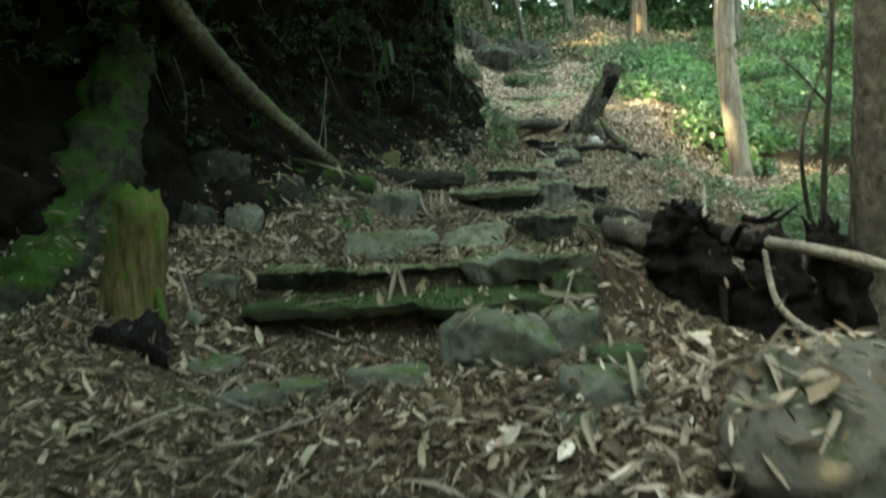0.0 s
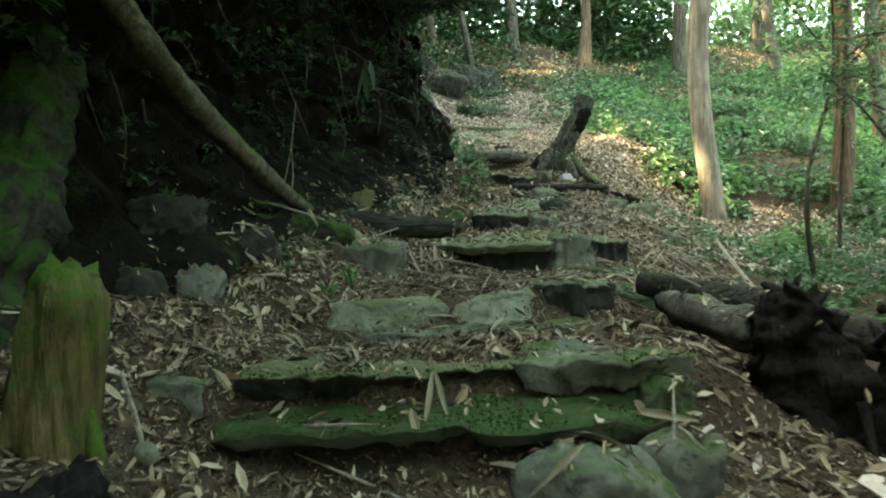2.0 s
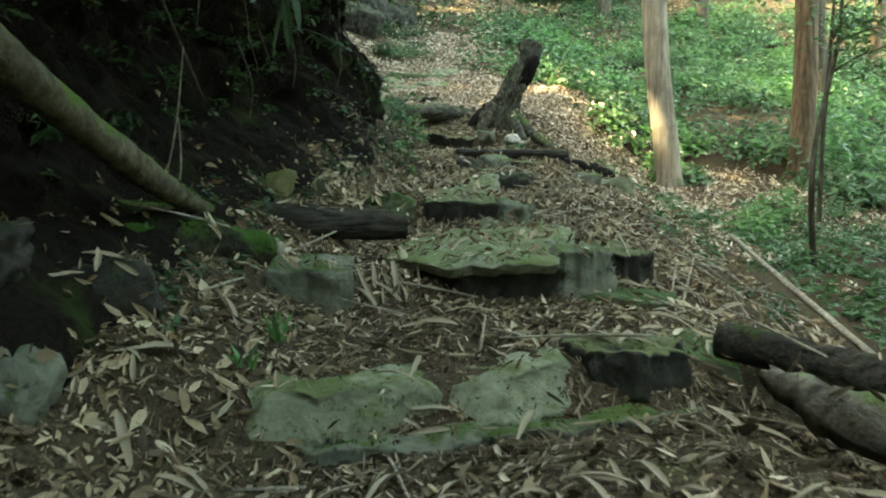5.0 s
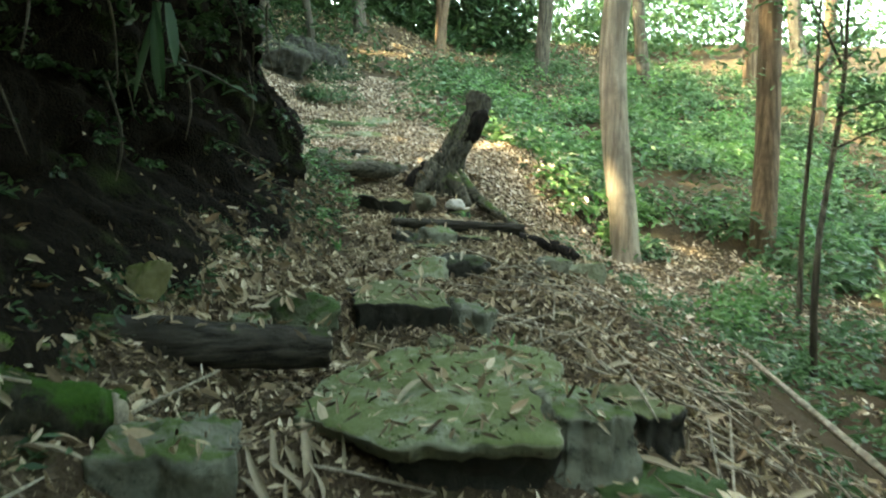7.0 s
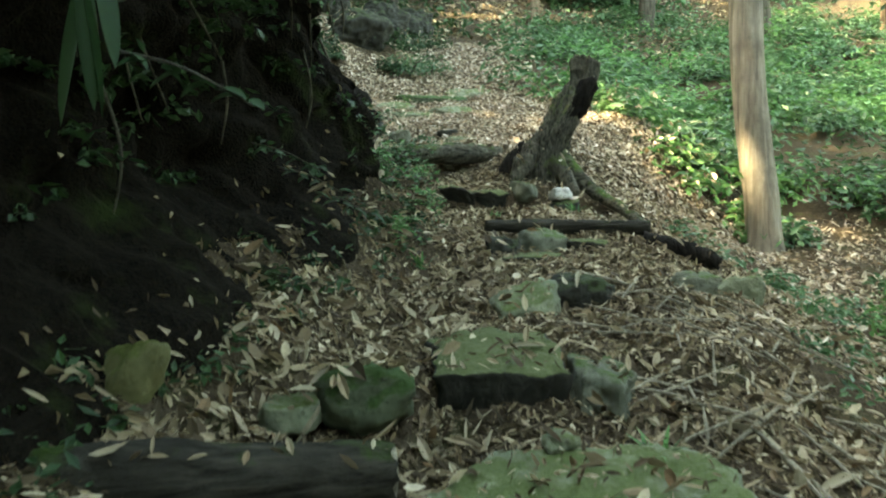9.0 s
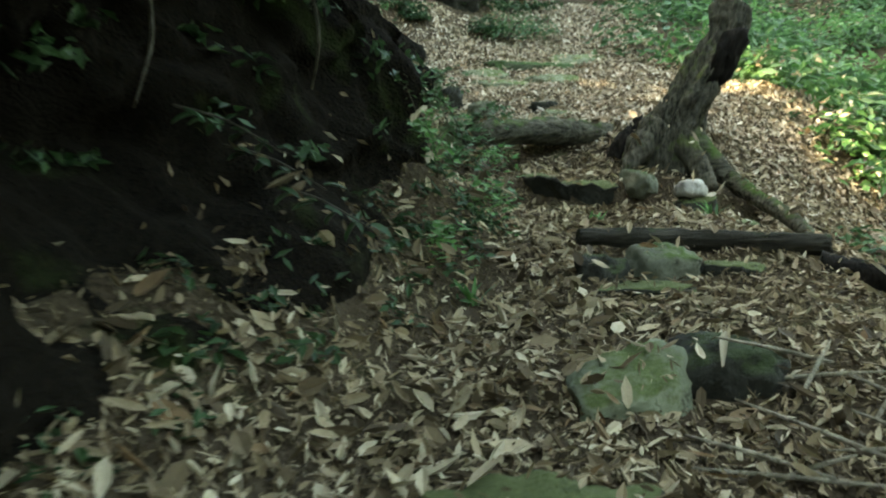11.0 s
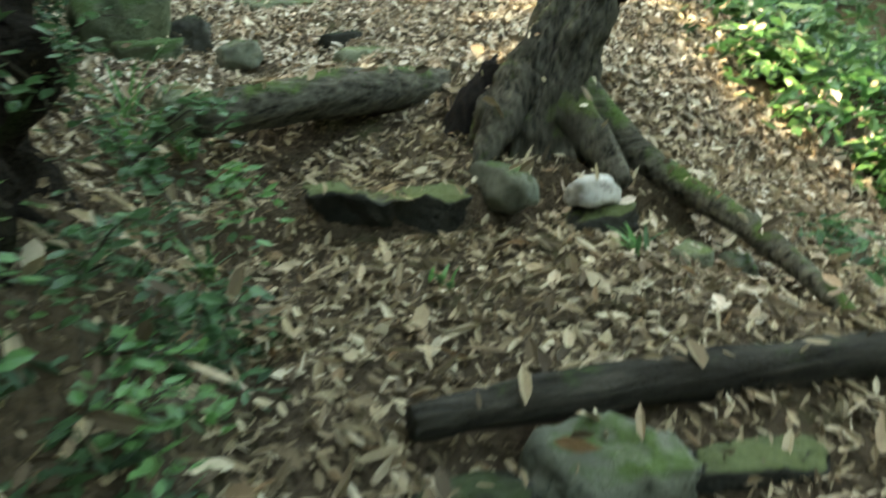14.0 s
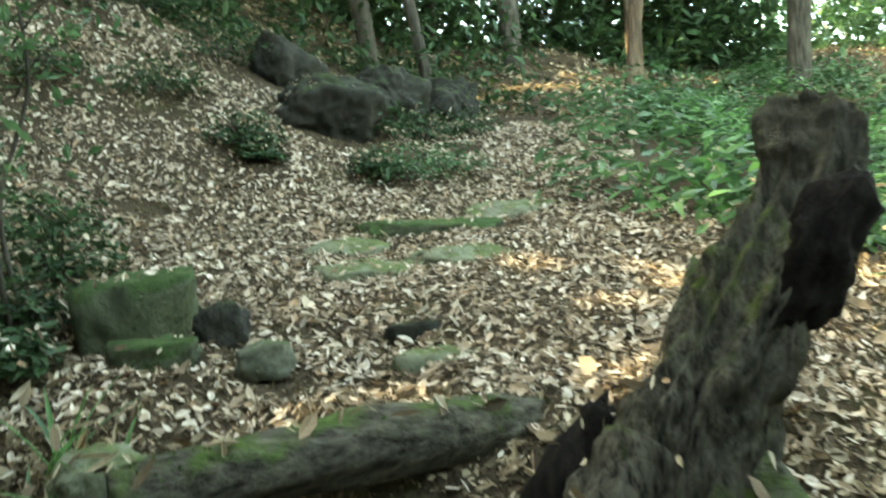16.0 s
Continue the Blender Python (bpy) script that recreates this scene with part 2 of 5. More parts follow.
def height(x, y):
    """The ground's height, for arrays."""
    x, y = np.asarray(x, float), np.asarray(y, float)
    u = x - centre(y)
    plain = np.interp(y, [-8, 0, 5, 9, 13, 16.3, 18, 20, 23, 27, 30, 33, 40, 70, 400], [-0.3, 0.0, 0.45, 1.2, 1.65, 2.4, 2.9, 3.42, 4.5, 5.75, 6.9, 8.1, 9.6, 9.0, 5.0])
    on = 1 - smooth(1.1, 1.9, np.abs(u))
    z = tread(y) * on + plain * (1 - on)
    edge = np.interp(y, [0, 4, 6, 9, 12, 14, 15, 16, 18], [1.0, 0.9, 1.05, 0.75, 0.9, 0.5, 0.5, 0.8, 2.5])
    fall = np.interp(y, [-5, 3, 8, 13, 17, 21, 27, 60], [0.3, 0.4, 0.95, 1.0, 1.2, 1.0, 0.8, 0.6])
    z = z - fall * smooth(0, 1, (u - edge) / 3.0) - 0.04 * np.clip(u - edge, 0, 1)
    z = z + 0.05 * np.clip(u - 9, 0, 40) * smooth(8, 20, y)
    near = 1 - smooth(14.3, 16.0, y)
    back = foot(y) - x
    left = np.clip(-u - 0.9, 0, None)
    reach = np.clip(centre(y) - 0.9 - foot(y), 0.3, None)
    z = z + near * 0.5 * np.clip(left / reach, 0, 1) + near * 3.2 * smooth(0.9, 2.4, back)
    z = z + (1 - near) * (0.19 * np.clip(left, 0, 4) + 0.3 * np.clip(left - 4, 0, 12) + 0.38 * np.clip(2.6 - x, 0, 8) * smooth(19.2, 22.5, y))
    z = z + 0.05 * bumps(x, y, 0.9, 3) + 0.025 * bumps(x, y, 0.27, 4) + 0.012 * bumps(x, y, 0.1, 5)
    return z + 0.25 * bumps(x, y, 4.5, 6) * smooth(3, 7, np.abs(u))


def hz(x, y):
    return float(height(np.array([x]), np.array([y]))[0])


def slope_normal(x, y):
    e = 0.06
    gx, gy = (height(x + e, y) - height(x - e, y)) / (2 * e), (height(x, y + e) - height(x, y - e)) / (2 * e)
    n = np.stack([-gx, -gy, np.ones_like(gx)], -1)
    return n / np.linalg.norm(n, axis=-1, keepdims=True)


def mesh_object(name, verts, faces, material, parent=None, label="", shade=True):
    me = bpy.data.meshes.new(name)
    faces = np.asarray(faces, np.int32)
    verts = np.asarray(verts, np.float32)
    k = faces.shape[1]
    me.vertices.add(len(verts))
    me.vertices.foreach_set("co", verts.ravel())
    me.loops.add(faces.size)
    me.loops.foreach_set("vertex_index", faces.ravel())
    me.polygons.add(len(faces))
    me.polygons.foreach_set("loop_start", np.arange(0, faces.size, k, dtype=np.int32))
    me.polygons.foreach_set("use_smooth", np.full(len(faces), shade))
    me.update(calc_edges=True)
    me.materials.append(material)
    ob = new(name, me)
    ob.parent = parent
    if label:
        ob["label"] = label
    return ob


def part(name, bm, material, parent=None, label="", shade=True):
    me = bpy.data.meshes.new(name)
    bm.normal_update()
    bm.to_mesh(me)
    bm.free()
    me.polygons.foreach_set("use_smooth", np.full(len(me.polygons), shade))
    me.materials.append(material)
    ob = new(name, me)
    ob.parent = parent
    if label:
        ob["label"] = label
    return ob


def thing(name, place, label, category, group=""):
    ob = new(name)
    ob.empty_display_size = 0.1
    ob.location = place
    return tagged(ob, label, category, group)


def stone_bm(size, seed, cuts=14, sharp=24, rough=0.075, levels=5):
    """A worn stone: a soft polyhedron of the given size about its middle, with a rough skin."""
    rng = np.random.default_rng(seed)
    bm = bmesh.new()
    bmesh.ops.create_icosphere(bm, subdivisions=levels, radius=1.0)
    d = np.array([v.co for v in bm.verts])
    d /= np.linalg.norm(d, axis=1, keepdims=True)
    flat = np.array([[1, 0, 0], [-1, 0, 0], [0, 1, 0], [0, -1, 0], [0, 0, 1], [0, 0, -1]], float)
    flat = flat + rng.normal(0, 0.13, flat.shape)
    extra = rng.normal(0, 1, (cuts, 3))
    planes = np.vstack([flat, extra])
    planes /= np.linalg.norm(planes, axis=1, keepdims=True)
    far = np.concatenate([np.full(6, 1.0), rng.uniform(0.95, 1.3, cuts)])
    r = ((np.clip(d @ planes.T, 0, None) / far) ** sharp).sum(1) ** (-1 / sharp)
    shift = Vector(rng.uniform(-50, 50, 3))
    half = np.array(size) / 2
    for v, ray, k in zip(bm.verts, d, r):
        p = Vector(ray * k * half)
        q = p * (5.0 / max(size)) + shift
        f = 1 + rough * (1.3 * noise.fractal(q, 0.8, 2.0, 4) - 1.6 * abs(noise.noise(q * 1.7)) + 0.5)
        chip = 0.012 * noise.noise(p * 16 + shift) + 0.007 * noise.noise(p * 37 + shift)
        v.co = p * f + Vector(ray) * chip
    return bm


def stone(name, at, size, label, material, turn=0.0, tip=(0, 0), seed=0, group="", category="stone", sink=0.3, **kw):
    """A stone whose top stands at the height given."""
    kw.setdefault("levels", 5 if max(size) > 0.6 else 4)
    ob = part(name, stone_bm(size, seed, **kw), material)
    ob.matrix_world = pose(at[0], at[1], at[2] - size[2] / 2, tip[0], tip[1], turn)
    return tagged(ob, label, category, group)


def slab_bm(outline, z, slope, thick, lean, seed, rough=0.03, notch=0.05, sides=110):
    """A split slab: a plan outline with broken edges, a sloping top and a face that leans out (+) or is undercut (-)."""
    pts = [Vector((x, y, 0)) for x, y in outline]
    mid = sum(pts, Vector()) / len(pts)
    lens = [(pts[(k + 1) % len(pts)] - p).length for k, p in enumerate(pts)]
    shift = Vector((seed * 3.7, seed * 1.9, seed * 5.3))
    ring = []
    for j in range(sides):
        d, k = j / sides * sum(lens), 0
        while d > lens[k]:
            d -= lens[k]
            k += 1
        p = pts[k].lerp(pts[(k + 1) % len(pts)], d / lens[k])
        out = (p - mid).normalized()
        ring.append(p + out * notch * (1.2 * noise.fractal(p * 4 + shift, 0.9, 2.1, 4) - 0.8 * abs(noise.noise(p * 7 + shift))))
    bm = bmesh.new()

    def top(p):
        crack = max(0.0, 0.25 - abs(noise.noise(p * 3.1 - shift))) * 0.1
        return z + slope[0] * (p.x - mid.x) + slope[1] * (p.y - mid.y) + rough * noise.fractal(p * 3 + shift, 0.8, 2.0, 4) + 0.25 * rough * noise.noise(p * 24 + shift) - crack

    rows = []
    for f in (0.12, 0.3, 0.48, 0.64, 0.77, 0.87, 0.94, 0.98):
        rows.append([bm.verts.new((q.x, q.y, top(q) - 0.02 * f ** 12)) for q in (mid.lerp(p, f) for p in ring)])
    for f in (0.06, 0.16, 0.28, 0.4, 0.52, 0.64, 0.76, 0.88, 1.0):
        row = []
        for p in ring:
            out = (p - mid).normalized()
            bite = Vector((p.x * 5, p.y * 5, f * thick * 9)) + shift
            q = p + out * (lean * f + 0.035 * noise.fractal(bite, 0.9, 2.1, 4) - 0.03 * abs(noise.noise(bite * 1.9)))
            row.append(bm.verts.new((q.x, q.y, top(p) - 0.02 - f * thick)))
        rows.append(row)
    for a, b in zip(rows, rows[1:]):
        for j in range(sides):
            i = (j + 1) % sides
            bm.faces.new((a[j], b[j], b[i], a[i]))
    for row, flip in ((rows[0], False), (rows[-1], True)):
        c = bm.verts.new(sum((v.co for v in row), Vector()) / sides)
        for j in range(sides):
            i = (j + 1) % sides
            bm.faces.new((c, row[i], row[j]) if flip else (c, row[j], row[i]))
    bmesh.ops.recalc_face_normals(bm, faces=bm.faces)
    return bm


def slab(outline, z, thick, label, material, seed, slope=(0.0, 0.0), lean=0.0, group="stones of the steps", **kw):
    """A step slab whose top stands at z over the middle of its plan."""
    ox, oy = outline[0]
    ob = part("step_stone", slab_bm([(x - ox, y - oy) for x, y in outline], z, slope, thick, lean, seed, **kw), material)
    ob.matrix_world = pose(ox, oy, 0)
    return tagged(ob, label, "step stone", group)


def tube_bm(points, radii, sides=12, rough=0.08, seed=0, rings=None, ragged=0.0, cap=True, ridge=0.0, grit=0.0):
    """A tapered, uneven round rod along a smooth line through the points."""
    pts, rad = [Vector(p) for p in points], list(radii)
    count = rings or max(6, 6 * (len(pts) - 1))
    line, size = [], []
    for k in range(count + 1):
        f = k / count * (len(pts) - 1)
        i = min(int(f), len(pts) - 2)
        t = f - i
        p0, p1, p2, p3 = pts[max(i - 1, 0)], pts[i], pts[i + 1], pts[min(i + 2, len(pts) - 1)]
        line.append(0.5 * ((2 * p1) + (p2 - p0) * t + (2 * p0 - 5 * p1 + 4 * p2 - p3) * t * t + (3 * p1 - p0 - 3 * p2 + p3) * t ** 3))
        size.append(rad[i] * (1 - t) + rad[i + 1] * t)
    bm = bmesh.new()
    rows, side = [], None
    rng = random.Random(seed)
    shift = Vector((rng.uniform(-30, 30), rng.uniform(-30, 30), rng.uniform(-30, 30)))
    for k, p in enumerate(line):
        ahead = (line[min(k + 1, count)] - line[max(k - 1, 0)]).normalized()
        if side is None:
            side = ahead.orthogonal().normalized()
        side = (side - ahead * side.dot(ahead)).normalized()
        other = ahead.cross(side)
        row = []
        for j in range(sides):
            a = 2 * math.pi * j / sides
            way = side * math.cos(a) + other * math.sin(a)
            wob = 1 + rough * (noise.fractal((p + way * size[k]) * (0.7 / max(size[k], 0.03)) * 0.6 + shift, 0.9, 2.0, 3))
            wob += ridge * noise.noise(Vector((way.x * 3.5, way.y * 3.5, way.z * 3.5)) + shift)
            if ridge:
                wob += 0.5 * ridge * noise.noise(Vector((way.x * 8, way.y * 8, way.z * 8)) + p * 0.8 + shift)
            if grit:
                spot = p + way * size[k]
                wob += grit * (noise.fractal(spot * 7 + shift, 0.9, 2.1, 4) - abs(noise.noise(spot * 11 + shift)))
            q = p + way * size[k] * wob
            if ragged and k == count:
                q = q + ahead * ragged * rng.uniform(-0.6, 1.0)
            row.append(bm.verts.new(q))
        rows.append(row)
    for a, b in zip(rows, rows[1:]):
        for j in range(sides):
            bm.faces.new((a[j], a[(j + 1) % sides], b[(j + 1) % sides], b[j]))
    if cap:
        for row, p, flip in ((rows[0], line[0], True), (rows[-1], line[-1], False)):
            mid = bm.verts.new(p if flip or not ragged else p - (line[-1] - line[-2]).normalized() * ragged)
            for j in range(sides):
                a, b = row[j], row[(j + 1) % sides]
                bm.faces.new((mid, b, a) if flip else (mid, a, b))
    return bm


LEAF = np.array([[0, 0, 0], [0.5, 0.42, 0.1], [0, 1, 0.05], [-0.5, 0.42, 0.1], [0, 0.5, 0.0]])
LEAF_TRIS = np.array([[0, 1, 4], [1, 2, 4], [2, 3, 4], [3, 0, 4]])
OVAL = np.array([[0, 0, 0.02], [0.42, 0.24, 0.06], [0.46, 0.62, 0.07], [0.0, 1, 0.04], [-0.46, 0.62, 0.07], [-0.42, 0.24, 0.06], [0, 0.5, 0.0]])
OVAL_TRIS = np.array([[0, 1, 6], [1, 2, 6], [2, 3, 6], [3, 4, 6], [4, 5, 6], [5, 0, 6]])


def leaves(name, at, up, length, width, material, tilt=0.5, curl=0.5, rng=RNG, heading=None, parent=None, oval=False):
    """Many separate folded leaves in one mesh: places, the way each faces, lengths and widths."""
    n, outline, corners = len(at), OVAL if oval else LEAF, OVAL_TRIS if oval else LEAF_TRIS
    up = up + rng.normal(0, tilt, (n, 3))
    up /= np.linalg.norm(up, axis=1, keepdims=True)
    ahead = rng.normal(0, 1, (n, 3)) if heading is None else heading + rng.normal(0, 0.25, (n, 3))
    ahead -= up * (ahead * up).sum(1, keepdims=True)
    ahead /= np.linalg.norm(ahead, axis=1, keepdims=True) + 1e-9
    side = np.cross(ahead, up)
    bend = rng.normal(0, curl, (n, 1))
    shape = np.repeat(outline[None], n, 0)
    lift = shape[:, :, 2] * (1 + 2 * rng.normal(0, curl, (n, 1))) + bend * shape[:, :, 1] ** 2 * 0.35
    length, width = np.broadcast_to(length, n)[:, None], np.broadcast_to(width, n)[:, None]
    co = at[:, None] + side[:, None] * (shape[:, :, 0] * width)[..., None] + ahead[:, None] * ((shape[:, :, 1] - 0.5) * length)[..., None] + up[:, None] * (lift * length)[..., None]
    tris = (corners[None] + len(outline) * np.arange(n)[:, None, None]).reshape(-1, 3)
    return mesh_object(name, co.reshape(-1, 3), tris, material, parent, shade=False)


def litter(name, x, y, low, high, material, label, tilt=0.38, slim=0.5, over=0.012, rest=0.0, big=1.5):
    """Fallen leaves on the ground; rest: the share of them that stays on the stones and logs it falls on."""
    up = slope_normal(x, y)
    z = height(x, y)
    if rest:
        bpy.context.view_layer.update()
        graph = bpy.context.evaluated_depsgraph_get()
        keep = np.ones(len(x), bool)
        for k in range(len(x)):
            hit, p, nrm, _, ob, _ = scene.ray_cast(graph, (x[k], y[k], z[k] + 0.55), (0, 0, -1), distance=0.7)
            if hit and p.z > z[k] + 0.015:
                keep[k] = nrm.z > 0.55 and RNG.uniform() < rest
                z[k], up[k] = p.z, nrm
        x, y, z, up = x[keep], y[keep], z[keep], up[keep]
    n = len(x)
    size = RNG.uniform(low, high, n) * RNG.choice([1, 1, 1, big], n)
    at = np.stack([x, y, z + over + RNG.uniform(0, 0.02, n)], -1)
    ob = leaves(name, at, up, size, size * RNG.uniform(min(0.22, 0.3 * slim), max(2 * slim - 0.4, 0.6 * slim), n), material, tilt, 0.55, oval=high > 0.03)
    return tagged(ob, label, "leaf litter", kind="stuff")


# ---- ground ----


def axis(*runs):
    """Grid lines with a step for each stretch."""
    out = []
    for a, b, step in runs:
        out.extend(np.arange(a, b, step))
    return np.array(out + [runs[-1][1]])


def sheet(name, xs, ys, material):
    gx, gy = np.meshgrid(xs, ys)
    v = np.stack([gx, gy, height(gx, gy)], -1).reshape(-1, 3)
    w = len(xs)
    i = (np.arange(len(ys) - 1)[:, None] * w + np.arange(w - 1)[None]).ravel()
    return mesh_object(name, v, np.stack([i, i + 1, i + 1 + w, i + w], -1), material)


ground = sheet("ground", axis((-300, -40, 52), (-40, -12, 4), (-12, -4, 0.5), (-4, 5, 0.05), (5, 16, 0.25), (16, 40, 2), (40, 300, 52)),
               axis((-300, -20, 56), (-20, -2, 1.5), (-2, 18, 0.05), (18, 30, 0.2), (30, 60, 1.5), (60, 400, 40)), SOIL)
tagged(ground, "brown forest soil with moss, rising in worn steps", "ground", kind="structure")


def bank():
    """The steep earth bank beside the path, hollow below, overhanging above, shade coloured in."""
    ys = np.concatenate([np.arange(-2, 5, 0.09), np.arange(5, 14.2, 0.04), np.linspace(14.2, 20, 110)])
    fx = foot(ys)
    tx, ty = np.gradient(fx), np.gradient(ys)
    ln = np.hypot(tx, ty)
    ox, oy = ty / ln, -tx / ln
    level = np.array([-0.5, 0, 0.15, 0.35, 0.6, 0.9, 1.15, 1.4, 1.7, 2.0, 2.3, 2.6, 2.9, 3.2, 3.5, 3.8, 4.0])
    # The foot spreads the near-black skin over ground that lies in shade.
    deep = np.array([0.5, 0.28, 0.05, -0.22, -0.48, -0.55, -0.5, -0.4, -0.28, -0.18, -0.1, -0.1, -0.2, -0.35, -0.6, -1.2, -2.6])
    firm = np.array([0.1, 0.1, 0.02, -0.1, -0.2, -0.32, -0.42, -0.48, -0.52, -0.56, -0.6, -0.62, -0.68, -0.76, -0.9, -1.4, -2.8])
    hollow = smooth(5.5, 7.5, ys) * (1 - smooth(11.9, 13.5, ys))
    low = smooth(1, 6.8, ys) * (1 - smooth(14.4, 18.5, ys))
    rows = []
    base = np.interp(ys, [-2, 5, 9, 13, 15, 20], [0.3, 0.9, 1.62, 1.95, 2.35, 3.6])
    fine = np.linspace(0, len(level) - 1, 90)
    steps = np.arange(len(level))
    level, deep, firm = (np.interp(fine, steps, q) for q in (level, deep, firm))
    run = np.concatenate([[0], np.cumsum(ln[1:])])
    for lv, a, b in zip(level, deep, firm):
        off = hollow * a + (1 - hollow) * b
        z = base + lv * (0.35 + 0.65 * low)
        flat = np.full_like(ys, lv)
        wob = 0.2 * bumps(run, flat * 1.3, 0.9, 11) + 0.13 * bumps(run, flat * 1.2, 0.33, 12) + 0.08 * bumps(run, flat, 0.13, 13) + 0.04 * bumps(run, flat, 0.06, 14)
        wob = wob * smooth(-0.4, 0.5, flat)
        z = z + 0.06 * bumps(run, flat, 0.2, 15)
        rows.append(np.stack([fx + ox * (off + wob), ys + oy * (off + wob), z], -1))
    v = np.stack(rows, 0)
    w = len(ys)
    i = (np.arange(len(level) - 1)[:, None] * w + np.arange(w - 1)[None]).ravel()
    ob = mesh_object("earth_bank", v.reshape(-1, 3), np.stack([i + w, i + w + 1, i + 1, i], -1), BANK_SOIL_SHADED)
    return tagged(ob, "steep dark earth bank, shade put into its colour, hollow and overhanging the path", "bank", kind="structure"), v


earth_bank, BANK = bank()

# ---- steps of stone and wood ----
STEPS = "stones of the steps"
MOSSY = "moss-grown grey step stone set in the earth"


def step(at, size, material=STONE, label=MOSSY, turn=0.0, tip=(0, 0), seed=0, **kw):
    return stone("step_stone", at, size, label, material, turn, tip, seed, STEPS, "step stone", **kw)


# first step: a sloping ledge of bright moss under broken blocks
slab([(-1.38, 5.2), (-0.8, 5.13), (0.1, 5.11), (0.6, 5.09), (0.98, 5.16), (1.1, 5.62), (-1.34, 5.66)], 0.61, 0.06, "long stone ledge covered in bright green moss", STONE_MOSS, 1, (-0.02, 0.12), -0.1, notch=0.035)
slab([(-1.27, 5.4), (-0.95, 5.37), (-0.6, 5.4), (-0.5, 5.56), (-0.62, 5.95), (-1.2, 5.95)], 0.83, 0.12, "broken step block with moss on its face", STONE_SHADED_CAP, 3, (-0.03, -0.04), -0.1, notch=0.07, rough=0.045)
slab([(-0.66, 5.47), (-0.2, 5.45), (0.16, 5.46), (0.2, 5.9), (-0.7, 5.9)], 0.785, 0.06, "thin dark slab bridging two step stones", STONE_SHADED_CAP, 4, (0, -0.03), -0.2)
slab([(0.1, 5.42), (0.34, 5.34), (0.75, 5.33), (1.05, 5.4), (1.14, 5.7), (0.9, 5.95), (0.2, 5.95)], 0.81, 0.15, "thick mossy step block with a chipped face", STONE, 5, (-0.05, -0.02), -0.1, notch=0.1, rough=0.05)
slab([(0.72, 5.28), (0.95, 5.26), (1.1, 5.4), (1.08, 5.65), (0.76, 5.65)], 0.7, 0.14, "moss-covered stone under the step block", STONE_MOSS, 43, (-0.05, 0.05), rough=0.05)
slab([(-1.68, 5.46), (-1.4, 5.4), (-1.3, 5.6), (-1.4, 5.85), (-1.66, 5.8)], 0.83, 0.25, "small grey step stone beside a mossy block", STONE, 42)
# second step: sloping faces over a low sill
slab([(-1.08, 7.36), (-0.8, 7.14), (-0.4, 7.1), (-0.03, 7.13), (0.0, 7.5), (-0.95, 7.62)], 0.95, 0.2, "long grey-green step stone with a sloping face", STONE_SAGE, 6, (0.01, -0.05), 0.13, notch=0.03)
slab([(0.01, 7.14), (0.3, 7.08), (0.62, 7.2), (0.66, 7.5), (0.03, 7.52)], 0.955, 0.19, "pale grey-green step stone with a chipped edge", STONE_SAGE, 7, (0.05, -0.05), 0.13, notch=0.035)
slab([(0.66, 7.14), (0.9, 7.02), (1.16, 7.02), (1.24, 7.4), (0.7, 7.55)], 1.01, 0.22, "dark broken step stone with moss", STONE_SHADED_CAP, 8, (-0.05, -0.05), 0.02, notch=0.08)
slab([(-0.66, 6.94), (-0.1, 6.88), (0.5, 6.87), (1.15, 6.95), (1.1, 7.2), (-0.6, 7.2)], 0.775, 0.07, "thin stone sill under the step", STONE, 9, (0, 0.06), -0.05, notch=0.03)
slab([(1.18, 7.3), (1.42, 7.1), (1.6, 7.4), (1.5, 7.8), (1.28, 7.72)], 0.93, 0.14, "flat stone with bright green moss by the step", STONE_MOSS, 19, (-0.15, 0.1))
slab([(-1.36, 7.4), (-1.14, 7.34), (-1.06, 7.6), (-1.3, 7.7)], 0.93, 0.16, "small green-mossed stone at the end of the step", STONE, 20)
# third step: a broad slab on dark blocks
slab([(-0.8, 8.5), (-0.5, 8.4), (-0.3, 8.46), (-0.24, 8.8), (-0.4, 9.1), (-0.76, 9.05)], 1.31, 0.36, "angular dark grey block beside the steps", STONE, 10, (-0.1, 0.02), -0.03, rough=0.05)
slab([(-0.05, 8.9), (0.1, 8.72), (0.3, 8.44), (0.6, 8.36), (0.92, 8.3), (1.06, 8.55), (1.3, 9.0), (1.55, 9.6), (1.35, 9.95), (0.7, 10.0), (0.25, 9.6)], 1.295, 0.07, "broad flat step slab with thin yellow-green moss", STONE_SAGE, 11, (0.01, 0.035), -0.04, sides=170, rough=0.022)
# Its near-black faces stand for the shade under the slab.
slab([(0.3, 8.56), (0.65, 8.42), (1.0, 8.4), (1.08, 9.0), (0.3, 9.0)], 1.22, 0.24, "block carrying the broad slab, darkened as the shade under it", STONE_SHADED_CAP, 12, lean=-0.08)
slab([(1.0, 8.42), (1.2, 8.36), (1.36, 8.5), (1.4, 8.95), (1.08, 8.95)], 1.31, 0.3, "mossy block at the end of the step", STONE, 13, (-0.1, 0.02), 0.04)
slab([(1.38, 8.6), (1.56, 8.52), (1.74, 8.7), (1.7, 9.1), (1.42, 9.1)], 1.26, 0.32, "dark chipped stone with moss at the end of the step", STONE_SHADED_CAP, 14, (-0.1, 0.05), 0.02, notch=0.08)
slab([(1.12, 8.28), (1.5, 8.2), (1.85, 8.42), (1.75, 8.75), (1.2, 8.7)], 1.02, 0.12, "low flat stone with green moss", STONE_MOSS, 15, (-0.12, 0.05))
